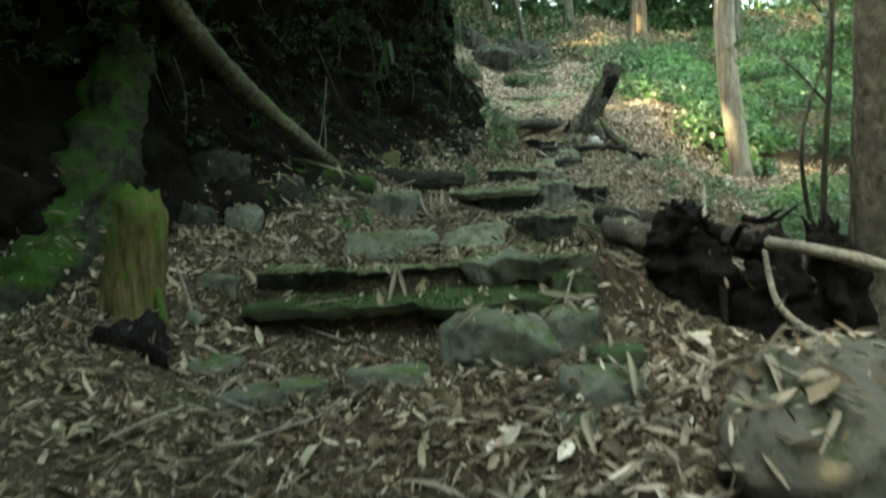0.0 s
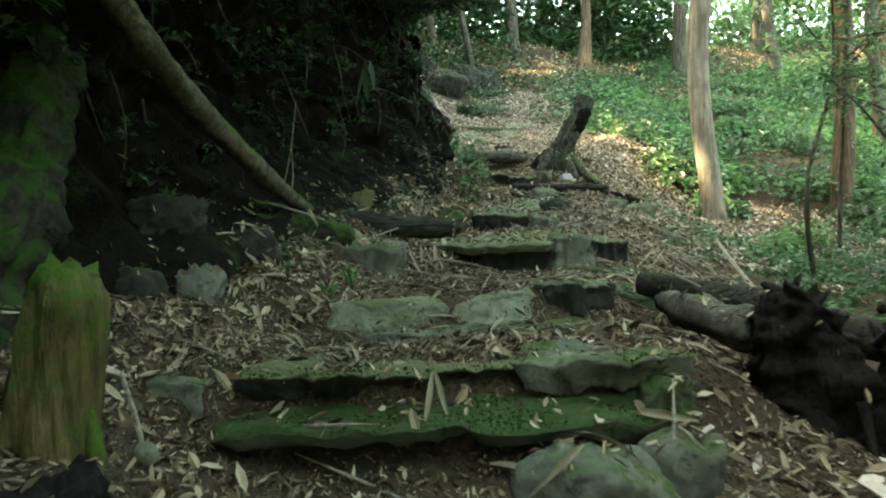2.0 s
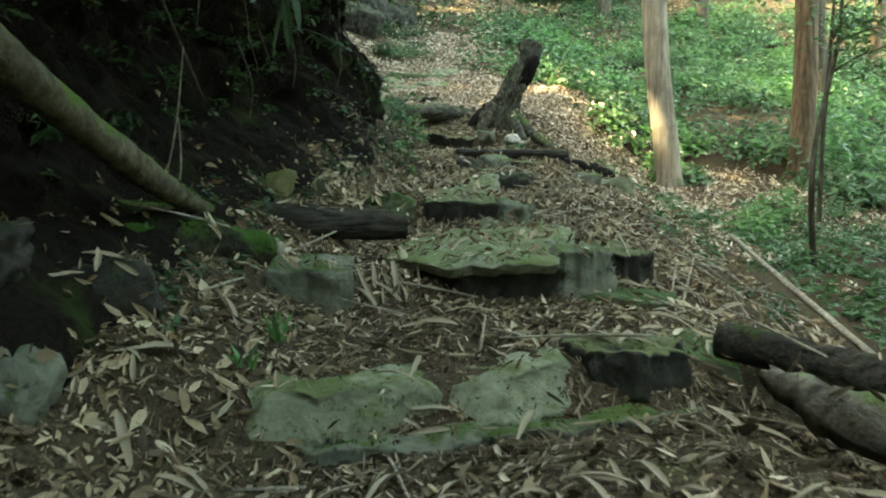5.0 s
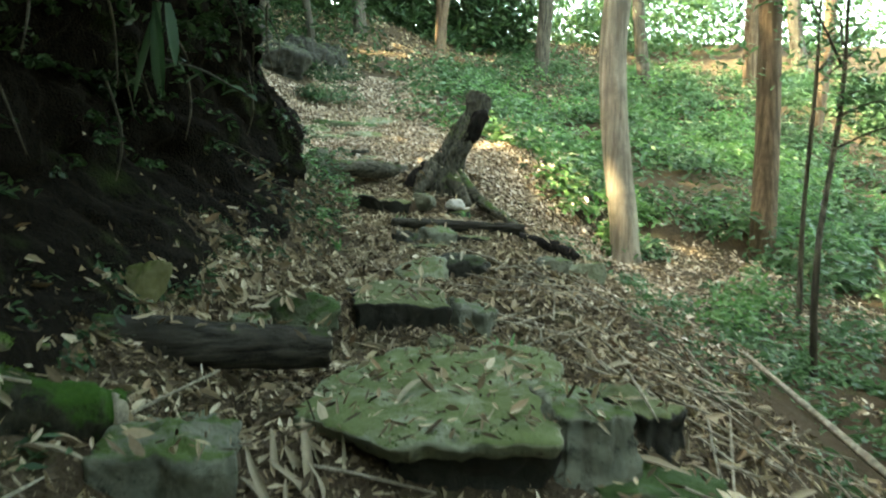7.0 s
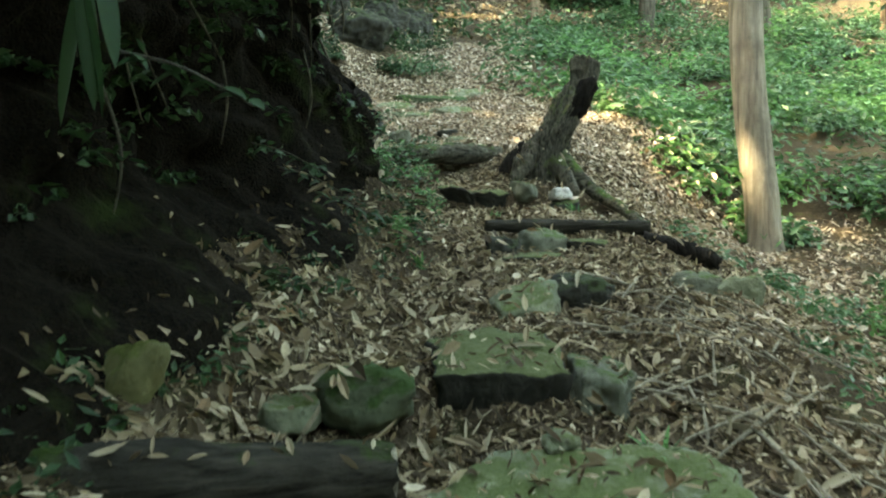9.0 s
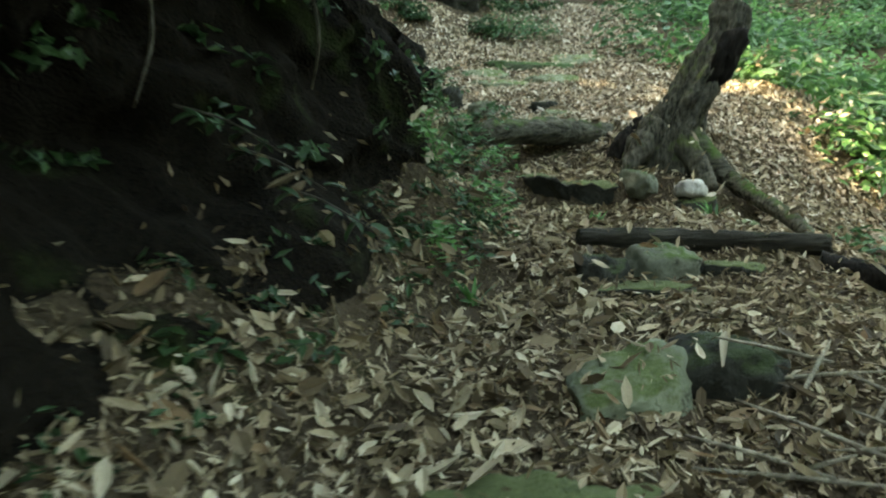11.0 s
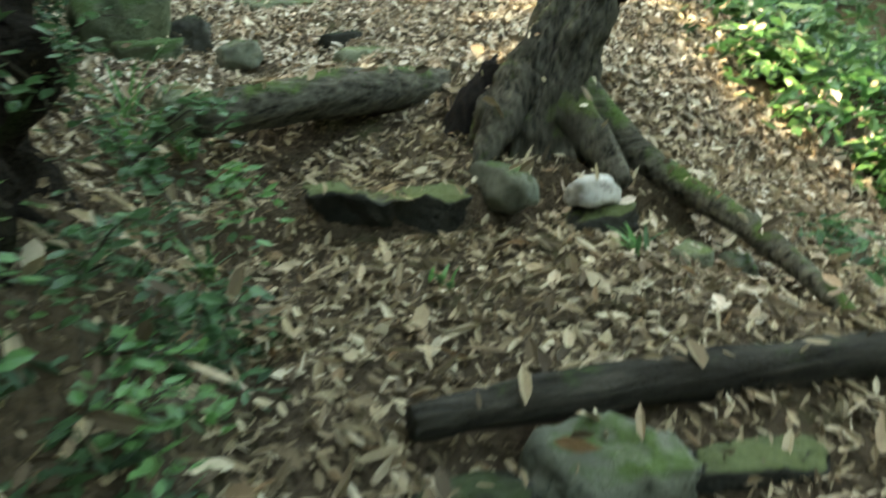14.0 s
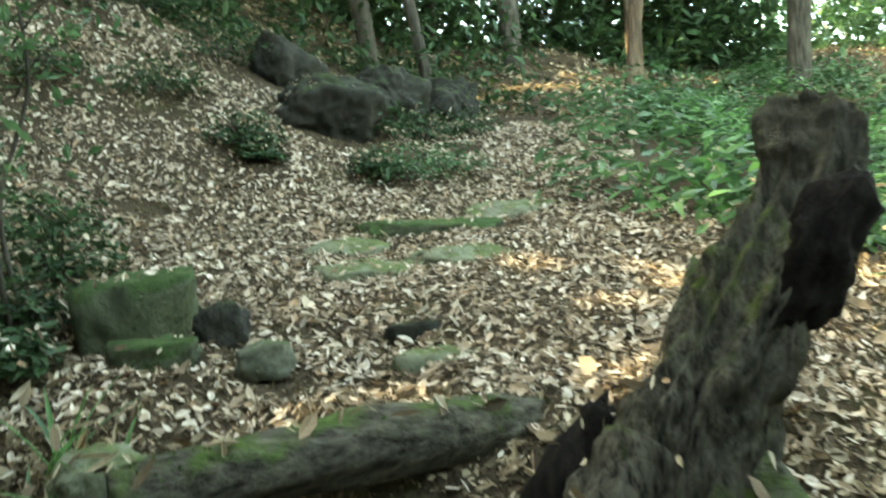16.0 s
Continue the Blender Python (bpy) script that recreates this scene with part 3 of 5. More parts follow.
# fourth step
slab([(0.5, 10.5), (0.85, 10.43), (1.2, 10.46), (1.23, 10.95), (1.0, 11.05), (0.58, 11.0)], 1.54, 0.27, "upright step block with a mossy top, its face darkened as shade", STONE_SHADED_CAP, 16, (-0.06, 0.14), -0.07)
slab([(1.22, 10.42), (1.42, 10.36), (1.56, 10.55), (1.5, 10.9), (1.25, 10.9)], 1.46, 0.24, "grey step stone against a dark block", STONE, 17, (-0.25, 0.1), 0.05)
step((0.23, 10.48, 1.57), (0.4, 0.36, 0.26), STONE_MOSS, "mossy green lump of rock in the leaves", seed=17)
stone("rock", (-0.1, 10.43, 1.47), (0.26, 0.2, 0.14), "small pale grey rock lying in leaves", STONE_SAGE, 15, seed=18)
stone("rock", (-0.74, 10.15, 1.84), (0.2, 0.2, 0.48), "upright pointed rock with yellow-green moss", STONE_YELLOW, 40, (14, 22), seed=23, rough=0.12, sharp=9)
stone("rock", (0.95, 9.95, 1.38), (0.14, 0.1, 0.07), "small flat tan stone on the step", STONE_SAGE, 5, seed=20)
# fifth step
step((1.37, 11.84, 1.6), (0.4, 0.42, 0.22), STONE_SAGE, "low grey-green stone sunk in leaves", seed=21, tip=(8, 0))
step((1.78, 11.95, 1.67), (0.42, 0.38, 0.24), STONE_DARK, "rounded dark stone sunk in leaves", seed=22, turn=-15)
stone("rock", (3.05, 12.2, hz(3.05, 12.2) + 0.14), (0.42, 0.28, 0.22), "grey-green rock at the edge of the path", STONE_SAGE, 10, seed=23)
stone("rock", (2.66, 12.05, hz(2.66, 12.05) + 0.1), (0.3, 0.22, 0.16), "small grey rock at the edge of the path", STONE, -10, seed=24)
# sixth step
step((1.98, 13.35, 1.83), (0.37, 0.28, 0.24), STONE, "rounded green-mossed stone under the log", seed=25, turn=-8)
step((1.64, 13.3, 1.79), (0.28, 0.26, 0.22), STONE_DARK, "dark rounded stone under the log", seed=26)
step((1.82, 13.1, 1.67), (0.5, 0.18, 0.09), STONE_SHADED_CAP, "thin flat stone at the foot of the step", seed=27)
step((2.35, 13.3, 1.74), (0.34, 0.15, 0.08), STONE_SHADED_CAP, "thin flat stone wedged under the log", seed=28, turn=-5)
# seventh step
slab([(1.48, 15.2), (1.7, 15.1), (2.0, 15.13), (2.22, 15.1), (2.26, 15.4), (1.5, 15.5)], 2.1, 0.16, "long low stone edge with dark earth under it", STONE_SHADED_CAP, 29, (-0.06, 0.04), -0.12, notch=0.035, rough=0.045)
step((2.36, 15.2, 2.16), (0.15, 0.42, 0.2), STONE, "narrow grey stone lying along the path", seed=30, turn=14)
stone("rock", (2.72, 15.0, 2.09), (0.2, 0.17, 0.13), "pale whitish rock resting on a dark stone", STONE_PALE, 12, seed=31, rough=0.05)
stone("rock", (2.74, 15.02, 1.98), (0.28, 0.24, 0.2), "dark stone under a pale rock", STONE_SHADED_CAP, 0, seed=32)
stone("rock", (3.02, 14.7, hz(3.02, 14.7) + 0.07), (0.18, 0.16, 0.14), "small mossy rock among leaves", STONE_SAGE, 0, seed=33)
stone("rock", (3.3, 14.75, hz(3.3, 14.75) + 0.07), (0.14, 0.14, 0.13), "small rounded rock beside the root", STONE, 0, seed=34)
# loose rocks before the first step
stone("rock", (0.32, 4.78, 0.55), (0.66, 0.44, 0.4), "grey boulder lying before the first step", STONE, 12, (0, 4), seed=35)
stone("rock", (0.78, 4.98, 0.52), (0.4, 0.34, 0.3), "small mossy boulder before the first step", STONE, -20, seed=36)
stone("rock", (0.8, 3.95, 0.36), (0.42, 0.3, 0.24), "grey rock among bamboo litter", STONE, 12, seed=37)
stone("rock", (0.62, 3.6, 0.26), (0.24, 0.2, 0.14), "small grey rock among bamboo litter", STONE, 40, seed=38)
stone("rock", (0.95, 4.3, 0.4), (0.26, 0.2, 0.16), "small mossy rock among bamboo litter", STONE_MOSS, 0, seed=39)
stone("rock", (-1.35, 4.6, 0.42), (0.36, 0.3, 0.2), "rounded grey stone sunk in the soil", STONE, 0, seed=40)
stone("rock", (-0.3, 4.45, 0.33), (0.5, 0.24, 0.12), "flat stone sunk in the soil", STONE, 6, seed=41)
stone("rock", (-1.55, 3.98, 0.3), (0.75, 0.26, 0.2), "long grey stone edging sunk in the soil", STONE, 20, seed=43)
stone("rock", (-0.92, 4.2, 0.33), (0.62, 0.24, 0.18), "grey stone edging sunk in the soil", STONE, 24, seed=44)
stone("rock", (-2.05, 3.75, 0.4), (0.4, 0.34, 0.3), "mossy stone at the foot of the bank", STONE_MOSS, 0, seed=45)
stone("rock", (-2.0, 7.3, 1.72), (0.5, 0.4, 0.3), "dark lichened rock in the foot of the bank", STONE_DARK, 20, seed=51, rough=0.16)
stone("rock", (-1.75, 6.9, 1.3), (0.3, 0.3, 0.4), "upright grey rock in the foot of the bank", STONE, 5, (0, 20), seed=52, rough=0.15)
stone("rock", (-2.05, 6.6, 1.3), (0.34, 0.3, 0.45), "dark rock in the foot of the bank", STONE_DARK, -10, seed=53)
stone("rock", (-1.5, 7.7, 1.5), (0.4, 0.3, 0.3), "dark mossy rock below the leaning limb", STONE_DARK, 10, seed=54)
# beyond the last step
stone("rock", (0.62, 17.3, 3.12), (0.52, 0.5, 0.5), "square dark green boulder in fallen leaves", STONE_MOSS, 8, (0, 3), seed=46, cuts=4, sharp=20)
stone("rock", (0.78, 16.98, 2.83), (0.36, 0.26, 0.22), "small green boulder in fallen leaves", STONE_MOSS, 0, seed=47)
stone("rock", (1.0, 17.4, 2.95), (0.28, 0.3, 0.26), "dark stone in fallen leaves", STONE_DARK, 0, seed=48)
stone("rock", (1.3, 16.9, 2.78), (0.24, 0.2, 0.16), "small green stone in fallen leaves", STONE, 20, seed=49)
stone("rock", (1.0, 15.7, 2.6), (0.26, 0.2, 0.2), "narrow grey stone at the end of the log", STONE_SAGE, 50, (30, 0), seed=50)
for k, (x, y, sx, sy, mat) in enumerate([(1.72, 18.55, 0.75, 0.5, STONE_SAGE), (2.4, 18.75, 0.8, 0.42, STONE_SAGE), (2.2, 19.6, 1.1, 0.36, STONE_MOSS), (3.0, 20.2, 1.0, 0.4, STONE_SAGE), (1.55, 19.2, 0.6, 0.35, STONE_SAGE), (2.0, 17.3, 0.3, 0.14, STONE_DARK), (2.1, 16.95, 0.42, 0.2, STONE_SAGE)]):
    stone("rock", (x, y, hz(x, y) + 0.06), (sx, sy, 0.22), "flat pale green rock flush with the trail", mat, 12, (9, 0), seed=60 + k, group="flat rocks in the trail")
for k, (x, y, s) in enumerate([(1.3, 21.9, 0.85), (0.75, 22.7, 0.7), (1.9, 23.4, 0.9), (2.7, 24.9, 0.85)]):
    stone("boulder", (x, y, hz(x, y) + 0.62 * s), (1.25 * s, 1.0 * s, 1.0 * s), "large dark mossy boulder on the leafy slope", STONE_DARK, 34 * k + 15, (20, 14), seed=80 + k, group="boulders on the slope", category="boulder", rough=0.1, cuts=16, sharp=18)
MOSS_TRUNK = [(-2.95, 4.3, 0.1), (-2.78, 4.9, 0.5), (-2.62, 5.6, 1.1), (-2.6, 6.5, 2.0), (-2.75, 7.4, 3.2)]


def blade_bm(length, width, droop, seed=0):
    """A long folded grass-like blade from the origin along +y, bending down."""
    bm = bmesh.new()
    rows = []
    for k in range(9):
        t = k / 8
        w = width * math.sin(math.pi * min(1, 0.12 + 0.88 * t)) ** 0.7
        y, z = length * t, -droop * length * t * t
        rows.append([bm.verts.new((s * w / 2, y, z + 0.25 * w * abs(s))) for s in (-1, 0, 1)])
    for a, b in zip(rows, rows[1:]):
        for j in range(2):
            bm.faces.new((a[j], a[j + 1], b[j + 1], b[j]))
    return bm


def log(points, radii, label, material, seed, ragged=0.02, category="log", sides=26, name="log", grit=0.07, **kw):
    a = Vector(points[0])
    ob = thing(name, a, label, category)
    body = part("bark", tube_bm([Vector(p) - a for p in points], radii, sides, seed=seed, ragged=ragged, rings=18 * (len(points) - 1) + 8, grit=grit, **kw), material, ob)
    if radii[-1] > 0.08:
        e, d = Vector(points[-1]) - a, (Vector(points[-1]) - Vector(points[-2])).normalized()
        part("end_grain", tube_bm([e - d * 0.04, e - d * 0.01, e + d * 0.012], [radii[-1] * 0.9] * 3, 20, 0.1, seed, 4), STICK if material is not ROTTEN else ROTTEN, ob, "weathered end grain")
    return ob


log([(-1.3, 9.6, 1.57), (-0.4, 9.68, 1.45), (0.24, 9.72, 1.385)], [0.13, 0.125, 0.115], "weathered dark log laid across as a step", LOG_DARK, 1, rough=0.1, ridge=0.06)
log([(1.54, 13.5, 1.88), (2.1, 13.56, 1.84), (3.0, 13.52, 1.79)], [0.045, 0.07, 0.065], "dark weathered log laid across as a step", LOG_DARK, 2, rough=0.12, ridge=0.08)
log([(2.9, 13.42, 1.66), (3.25, 13.25, 1.58), (3.45, 13.1, 1.5)], [0.1, 0.11, 0.05], "short dark rotten log at the path's edge", ROTTEN, 3, rough=0.25)
log([(1.06, 15.6, 2.48), (1.85, 16.02, 2.48), (2.62, 16.45, 2.42)], [0.095, 0.125, 0.1], "thick split grey log laid across as a step", LOG_GREY, 4, rough=0.12, ridge=0.14)
log([(-1.85, 8.2, 1.52), (-1.3, 8.55, 1.46), (-0.72, 8.8, 1.36)], [0.14, 0.17, 0.1], "rotting log thick with moss beside the steps", MOSS_WOOD, 5, rough=0.3)
# fallen timber beside the path
log([(1.42, 7.3, 0.98), (1.95, 6.6, 0.86), (2.6, 5.7, 0.62)], [0.09, 0.11, 0.13], "dark brown fallen log beside the path", LOG_DARK, 6, rough=0.12)
stone("boulder", (1.62, 3.25, 0.52), (0.75, 1.7, 0.8), "smooth grey-brown boulder sunk beside the path", ROOT_STONE, -28, (6, -8), seed=92, category="boulder", rough=0.1, cuts=8, sharp=5)
log([(2.0, 4.9, 0.85), (2.35, 4.4, 0.75), (2.8, 3.9, 0.5)], [0.035, 0.04, 0.045], "bare grey branch lying against the stump", STICK, 27, sides=8, category="branch", name="branch")
log([(1.98, 4.9, 0.8), (1.95, 4.6, 0.5), (2.1, 4.2, 0.35), (2.5, 3.7, 0.25)], [0.015, 0.02, 0.022, 0.02], "thin curved grey branch lying in litter", STICK, 28, sides=8, category="branch", name="branch")
log([(2.28, 7.0, 0.72), (2.75, 8.6, 0.92), (3.22, 10.1, 1.1)], [0.026, 0.024, 0.016], "long bare pole leaning on the slope", STICK, 8, sides=8, category="pole", name="pole")
# the leaning limb
log([(-1.1, 8.95, 1.6), (-1.36, 8.3, 1.86), (-1.68, 7.4, 2.3), (-1.92, 6.6, 2.75), (-2.15, 5.8, 3.4)], [0.045, 0.08, 0.092, 0.09, 0.088], "long mossy limb leaning down from the bank", LIMB_BARK, 9, sides=12, category="branch", name="fallen_limb", rough=0.15)
log([(-1.0, 9.1, 1.58), (-1.3, 8.75, 1.66), (-1.75, 8.25, 1.75)], [0.015, 0.025, 0.03], "thin mossy branch beside the fallen limb", LIMB_BARK, 10, sides=8, category="branch", name="branch")


log(MOSS_TRUNK, [0.42, 0.36, 0.32, 0.27, 0.22], "leaning dead trunk thick with green moss", MOSS_WOOD, 29, rough=0.45, ridge=0.25, grit=0.25, name="dead_trunk", category="trunk", sides=30)


def post():
    ob = thing("post", (-1.97, 5.0, 0.42), "split wooden post with green moss, leaning", "post")
    part("timber", tube_bm([(0, 0, -0.1), (0.05, 0.02, 0.4), (0.12, 0.04, 0.86), (0.15, 0.05, 1.0)], [0.2, 0.19, 0.165, 0.1], 28, 0.14, 11, 40, 0.05, ridge=0.22, grit=0.06), POST_WOOD, ob)
    part("splinter", tube_bm([(0.24, -0.06, -0.05), (0.23, -0.05, 0.2), (0.21, -0.03, 0.38)], [0.05, 0.045, 0.02], 8, 0.2, 12, 10, 0.03), POST_WOOD, ob)
    return ob


post()
stone("burnt_stub", (-1.75, 4.45, 0.66), (0.42, 0.32, 0.42), "charred black hollow stub of wood on the ground", ROTTEN, 15, seed=95, category="stub", rough=0.22, cuts=3)


def cap_fungus():
    ob = thing("bracket_fungus", (-1.55, 5.0, 0.6), "pale round bracket fungus on a thin stick", "fungus")
    bm = bmesh.new()
    bmesh.ops.create_uvsphere(bm, u_segments=16, v_segments=8, radius=0.055)
    for v in bm.verts:
        v.co = Vector((v.co.x, v.co.y * 0.45, v.co.z)) * (1 + 0.12 * noise.noise(v.co * 20))
    part("cap", bm, STONE_SAGE, ob)
    part("stalk", tube_bm([(-0.02, 0.02, 0.03), (-0.06, 0.05, 0.18), (-0.11, 0.08, 0.34)], [0.012, 0.015, 0.01], 6, 0.1, 13), STICK, ob)


cap_fungus()


def rotten_root():
    """The rotten root plate beside the first steps, its shaded cave coloured black."""
    ob = thing("rotten_stump", (1.82, 5.55, 0.38), "rotten stump with torn roots beside the steps, its shaded cave filled black", "stump")
    # Solid bodies; the black cave's shade is put into their colour.
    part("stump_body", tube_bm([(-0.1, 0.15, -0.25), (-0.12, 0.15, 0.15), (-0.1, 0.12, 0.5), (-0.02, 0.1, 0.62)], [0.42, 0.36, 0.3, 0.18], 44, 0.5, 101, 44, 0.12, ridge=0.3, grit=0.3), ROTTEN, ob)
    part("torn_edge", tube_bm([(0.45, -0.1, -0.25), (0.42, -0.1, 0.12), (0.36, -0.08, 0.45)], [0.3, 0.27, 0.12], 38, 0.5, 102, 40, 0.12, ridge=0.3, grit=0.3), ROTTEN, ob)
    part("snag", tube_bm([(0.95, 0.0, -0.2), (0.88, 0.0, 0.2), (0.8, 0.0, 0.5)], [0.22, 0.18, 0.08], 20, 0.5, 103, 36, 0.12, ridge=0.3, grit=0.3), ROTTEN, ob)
    part("snag", tube_bm([(-0.2, 0.3, 0.45), (-0.42, 0.8, 0.5), (-0.42, 1.3, 0.52)], [0.13, 0.1, 0.05], 12, 0.4, 14, 18, 0.05, ridge=0.2), ROOT_BARK, ob)
    rng = random.Random(4)
    for k in range(5):
        a = rng.uniform(-2.6, 0.6)
        d = Vector((math.cos(a), math.sin(a), 0))
        s = Vector((0.1, 0, 0.3)) + d * 0.3 + Vector((0, 0, rng.uniform(-0.2, 0.35)))
        e = s + d * rng.uniform(0.2, 0.45) + Vector((0, 0, rng.uniform(-0.35, 0.2)))
        part("torn_root", tube_bm([s, (s + e) / 2 + Vector((0, 0, rng.uniform(-0.08, 0.08))), e], [0.03, 0.02, 0.006], 6, 0.2, k, 8), ROTTEN, ob)


rotten_root()


def stump():
    ob = thing("stump", (2.66, 15.55, 2.25), "tall leaning dead stump with a dark hollow and moss", "stump")
    part("trunk", tube_bm([(0.0, 0.05, -0.2), (0.06, 0.05, 0.12), (0.2, 0.06, 0.42), (0.42, 0.08, 0.75), (0.58, 0.12, 1.02), (0.64, 0.14, 1.22)], [0.33, 0.25, 0.19, 0.168, 0.155, 0.145], 72, 0.24, 15, 120, 0.025, ridge=0.36, grit=0.1), STUMP_BARK, ob)
    # Solid black lump: the hollow's shade is put into colour.
    hollow = part("hollow", stone_bm((0.2, 0.2, 0.46), 103, 6, 8, 0.16, 4), ROTTEN, ob, "near-black lump for the shaded hollow in the side")
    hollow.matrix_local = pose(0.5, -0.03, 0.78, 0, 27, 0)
    part("root_flare", tube_bm([(0.1, 0, 0.2), (0.2, -0.2, -0.02), (0.28, -0.42, -0.25)], [0.12, 0.1, 0.05], 12, 0.25, 16, 14), STUMP_BARK, ob)
    part("root_flare", tube_bm([(-0.05, 0, 0.25), (-0.22, -0.12, 0.05), (-0.36, -0.22, -0.12)], [0.12, 0.09, 0.04], 12, 0.25, 17, 14), STUMP_BARK, ob)
    part("long_root", tube_bm([(0.2, 0, 0.2), (0.45, -0.15, -0.12), (0.6, -0.45, -0.3), (0.66, -1.0, -0.45), (0.62, -1.6, -0.62)], [0.13, 0.085, 0.065, 0.055, 0.03], 12, 0.2, 18, 34), LOG_GREY, ob, "mossy root crawling down the slope")
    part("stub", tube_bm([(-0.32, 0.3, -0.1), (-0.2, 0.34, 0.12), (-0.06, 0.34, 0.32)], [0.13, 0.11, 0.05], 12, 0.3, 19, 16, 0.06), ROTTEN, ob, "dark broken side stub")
    part("stub", tube_bm([(0.25, 0.7, 0.0), (0.34, 0.72, 0.4), (0.48, 0.78, 0.75)], [0.11, 0.09, 0.05], 12, 0.2, 20, 16, 0.04), LOG_GREY, ob, "pale mossy stub behind the stump")


stump()

# ---- trees ----


def crown_points(n, middle, spread, rng, clumps=40):
    c = rng.normal(0, 1, (clumps, 3))
    c = c / np.linalg.norm(c, axis=1, keepdims=True) * rng.uniform(0.35, 1, (clumps, 1)) * spread + middle
    k = rng.integers(0, clumps, n)
    return c[k] + rng.normal(0, 0.16, (n, 3)) * np.array(spread)


def tree(at, label, bark, tall, radius, lean=(0, 0), crown=None, limbs=4, seed=0, leaf=0.16, count=2500, group="", flare=1.35, fork=0.55, leafmat=None):
    rng = np.random.default_rng(seed)
    rr = random.Random(seed)
    x, y = at
    ob = thing("tree", (x, y, hz(x, y) - 0.08), label, "tree", group)
    top = Vector((lean[0], lean[1], tall))
    pts = [Vector((0, 0, -0.25)), Vector((0, 0, 0.25)), top * 0.3 + Vector((rr.uniform(-.03, .03), rr.uniform(-.03, .03), 0)) * tall, top * 0.6, top]
    part("trunk", tube_bm(pts, [radius * flare * 1.15, radius * 1.08, radius, radius * 0.8, radius * 0.25], 20, 0.07, seed, 40, ridge=0.08), bark, ob)
    for k in range(limbs):
        f = rr.uniform(fork, 0.95)
        s = top * f
        a = rr.uniform(0, 6.28)
        r = tall * rr.uniform(0.12, 0.22)
        e = s + Vector((math.cos(a) * r, math.sin(a) * r, tall * rr.uniform(0.05, 0.16)))
        part("limb", tube_bm([s, (s + e) / 2 + Vector((0, 0, 0.04 * tall)), e], [radius * 0.32, radius * 0.22, radius * 0.06], 8, 0.1, seed + k, 10), bark, ob)
    if crown:
        middle, spread = np.array(crown[0]), np.array(crown[1])
        p = crown_points(count, middle, spread, rng)
        leaves("crown", p, np.tile([0, 0, 1.0], (count, 1)), rng.uniform(0.7, 1.3, count) * leaf, rng.uniform(0.35, 0.6, count) * leaf, leafmat or CANOPY, 0.6, 0.5, rng, parent=ob)
    return ob


tree((5.78, 16.1), "straight tan-barked tree on the slope", TRUNK_TAN, 11, 0.2, (0.5, 0.35), ((0.4, 0.3, 9.5), (2.2, 2.2, 2.0)), seed=1, flare=1.75)
tree((8.5, 16.4), "reddish-brown tree trunk on the slope", TRUNK_RED, 10, 0.19, (0.1, 0.3), ((0.2, 0.3, 8.5), (2.2, 2.2, 2.0)), seed=2)


tree((3.4, 6.0), "thick grey forest tree beside the path", ROOT_BARK, 10, 0.3, (0.9, 0.2), ((3.0, 0.3, 8.5), (2.4, 2.4, 1.6)), seed=3, leaf=0.3, flare=1.7)


def sapling(at, label, tall, lean, seed, count=500, radius=0.03, mat=TRUNK_DARK, spread=(0.9, 0.9, 0.9)):
    rng, rr = np.random.default_rng(seed), random.Random(seed)
    x, y = at
    ob = thing("sapling", (x, y, hz(x, y) - 0.04), label, "sapling", "thin trees on the slope")
    top = Vector((lean[0], lean[1], tall))
    side = Vector((rr.uniform(-0.08, 0.08), rr.uniform(-0.08, 0.08), 0)) * tall
    part("stem", tube_bm([(0, 0, -0.1), top * 0.3 + side, top * 0.65 - side * 0.6, top], [radius * 1.3, radius, radius * 0.8, radius * 0.3], 8, 0.15, seed, 24), mat, ob)
    ends = []
    for k in range(7):
        s = top * rr.uniform(0.4, 0.95)
        a = rr.uniform(0, 6.28)
        e = s + Vector((math.cos(a), math.sin(a), rr.uniform(0.1, 0.9))) * tall * rr.uniform(0.12, 0.26)
        part("twig", tube_bm([s, (s + e) / 2 + Vector((0, 0, 0.05)), e], [radius * 0.5, radius * 0.35, radius * 0.15], 5, 0.1, seed + k, 8), mat, ob)
        ends += [np.array((s + e) / 2), np.array(e)]
    ends = np.array(ends)
    p = ends[rng.integers(0, len(ends), count)] + rng.normal(0, 0.17, (count, 3)) * np.array(spread)
    leaves("foliage", p, np.tile([0, 0, 1.0], (count, 1)), rng.uniform(0.06, 0.13, count), rng.uniform(0.025, 0.05, count), GREEN, 0.5, 0.4, rng, parent=ob)


sapling((5.2, 11.6), "thin dark sapling with sparse leaves on the slope", 4.2, (0.4, 0.2), 31, 900)

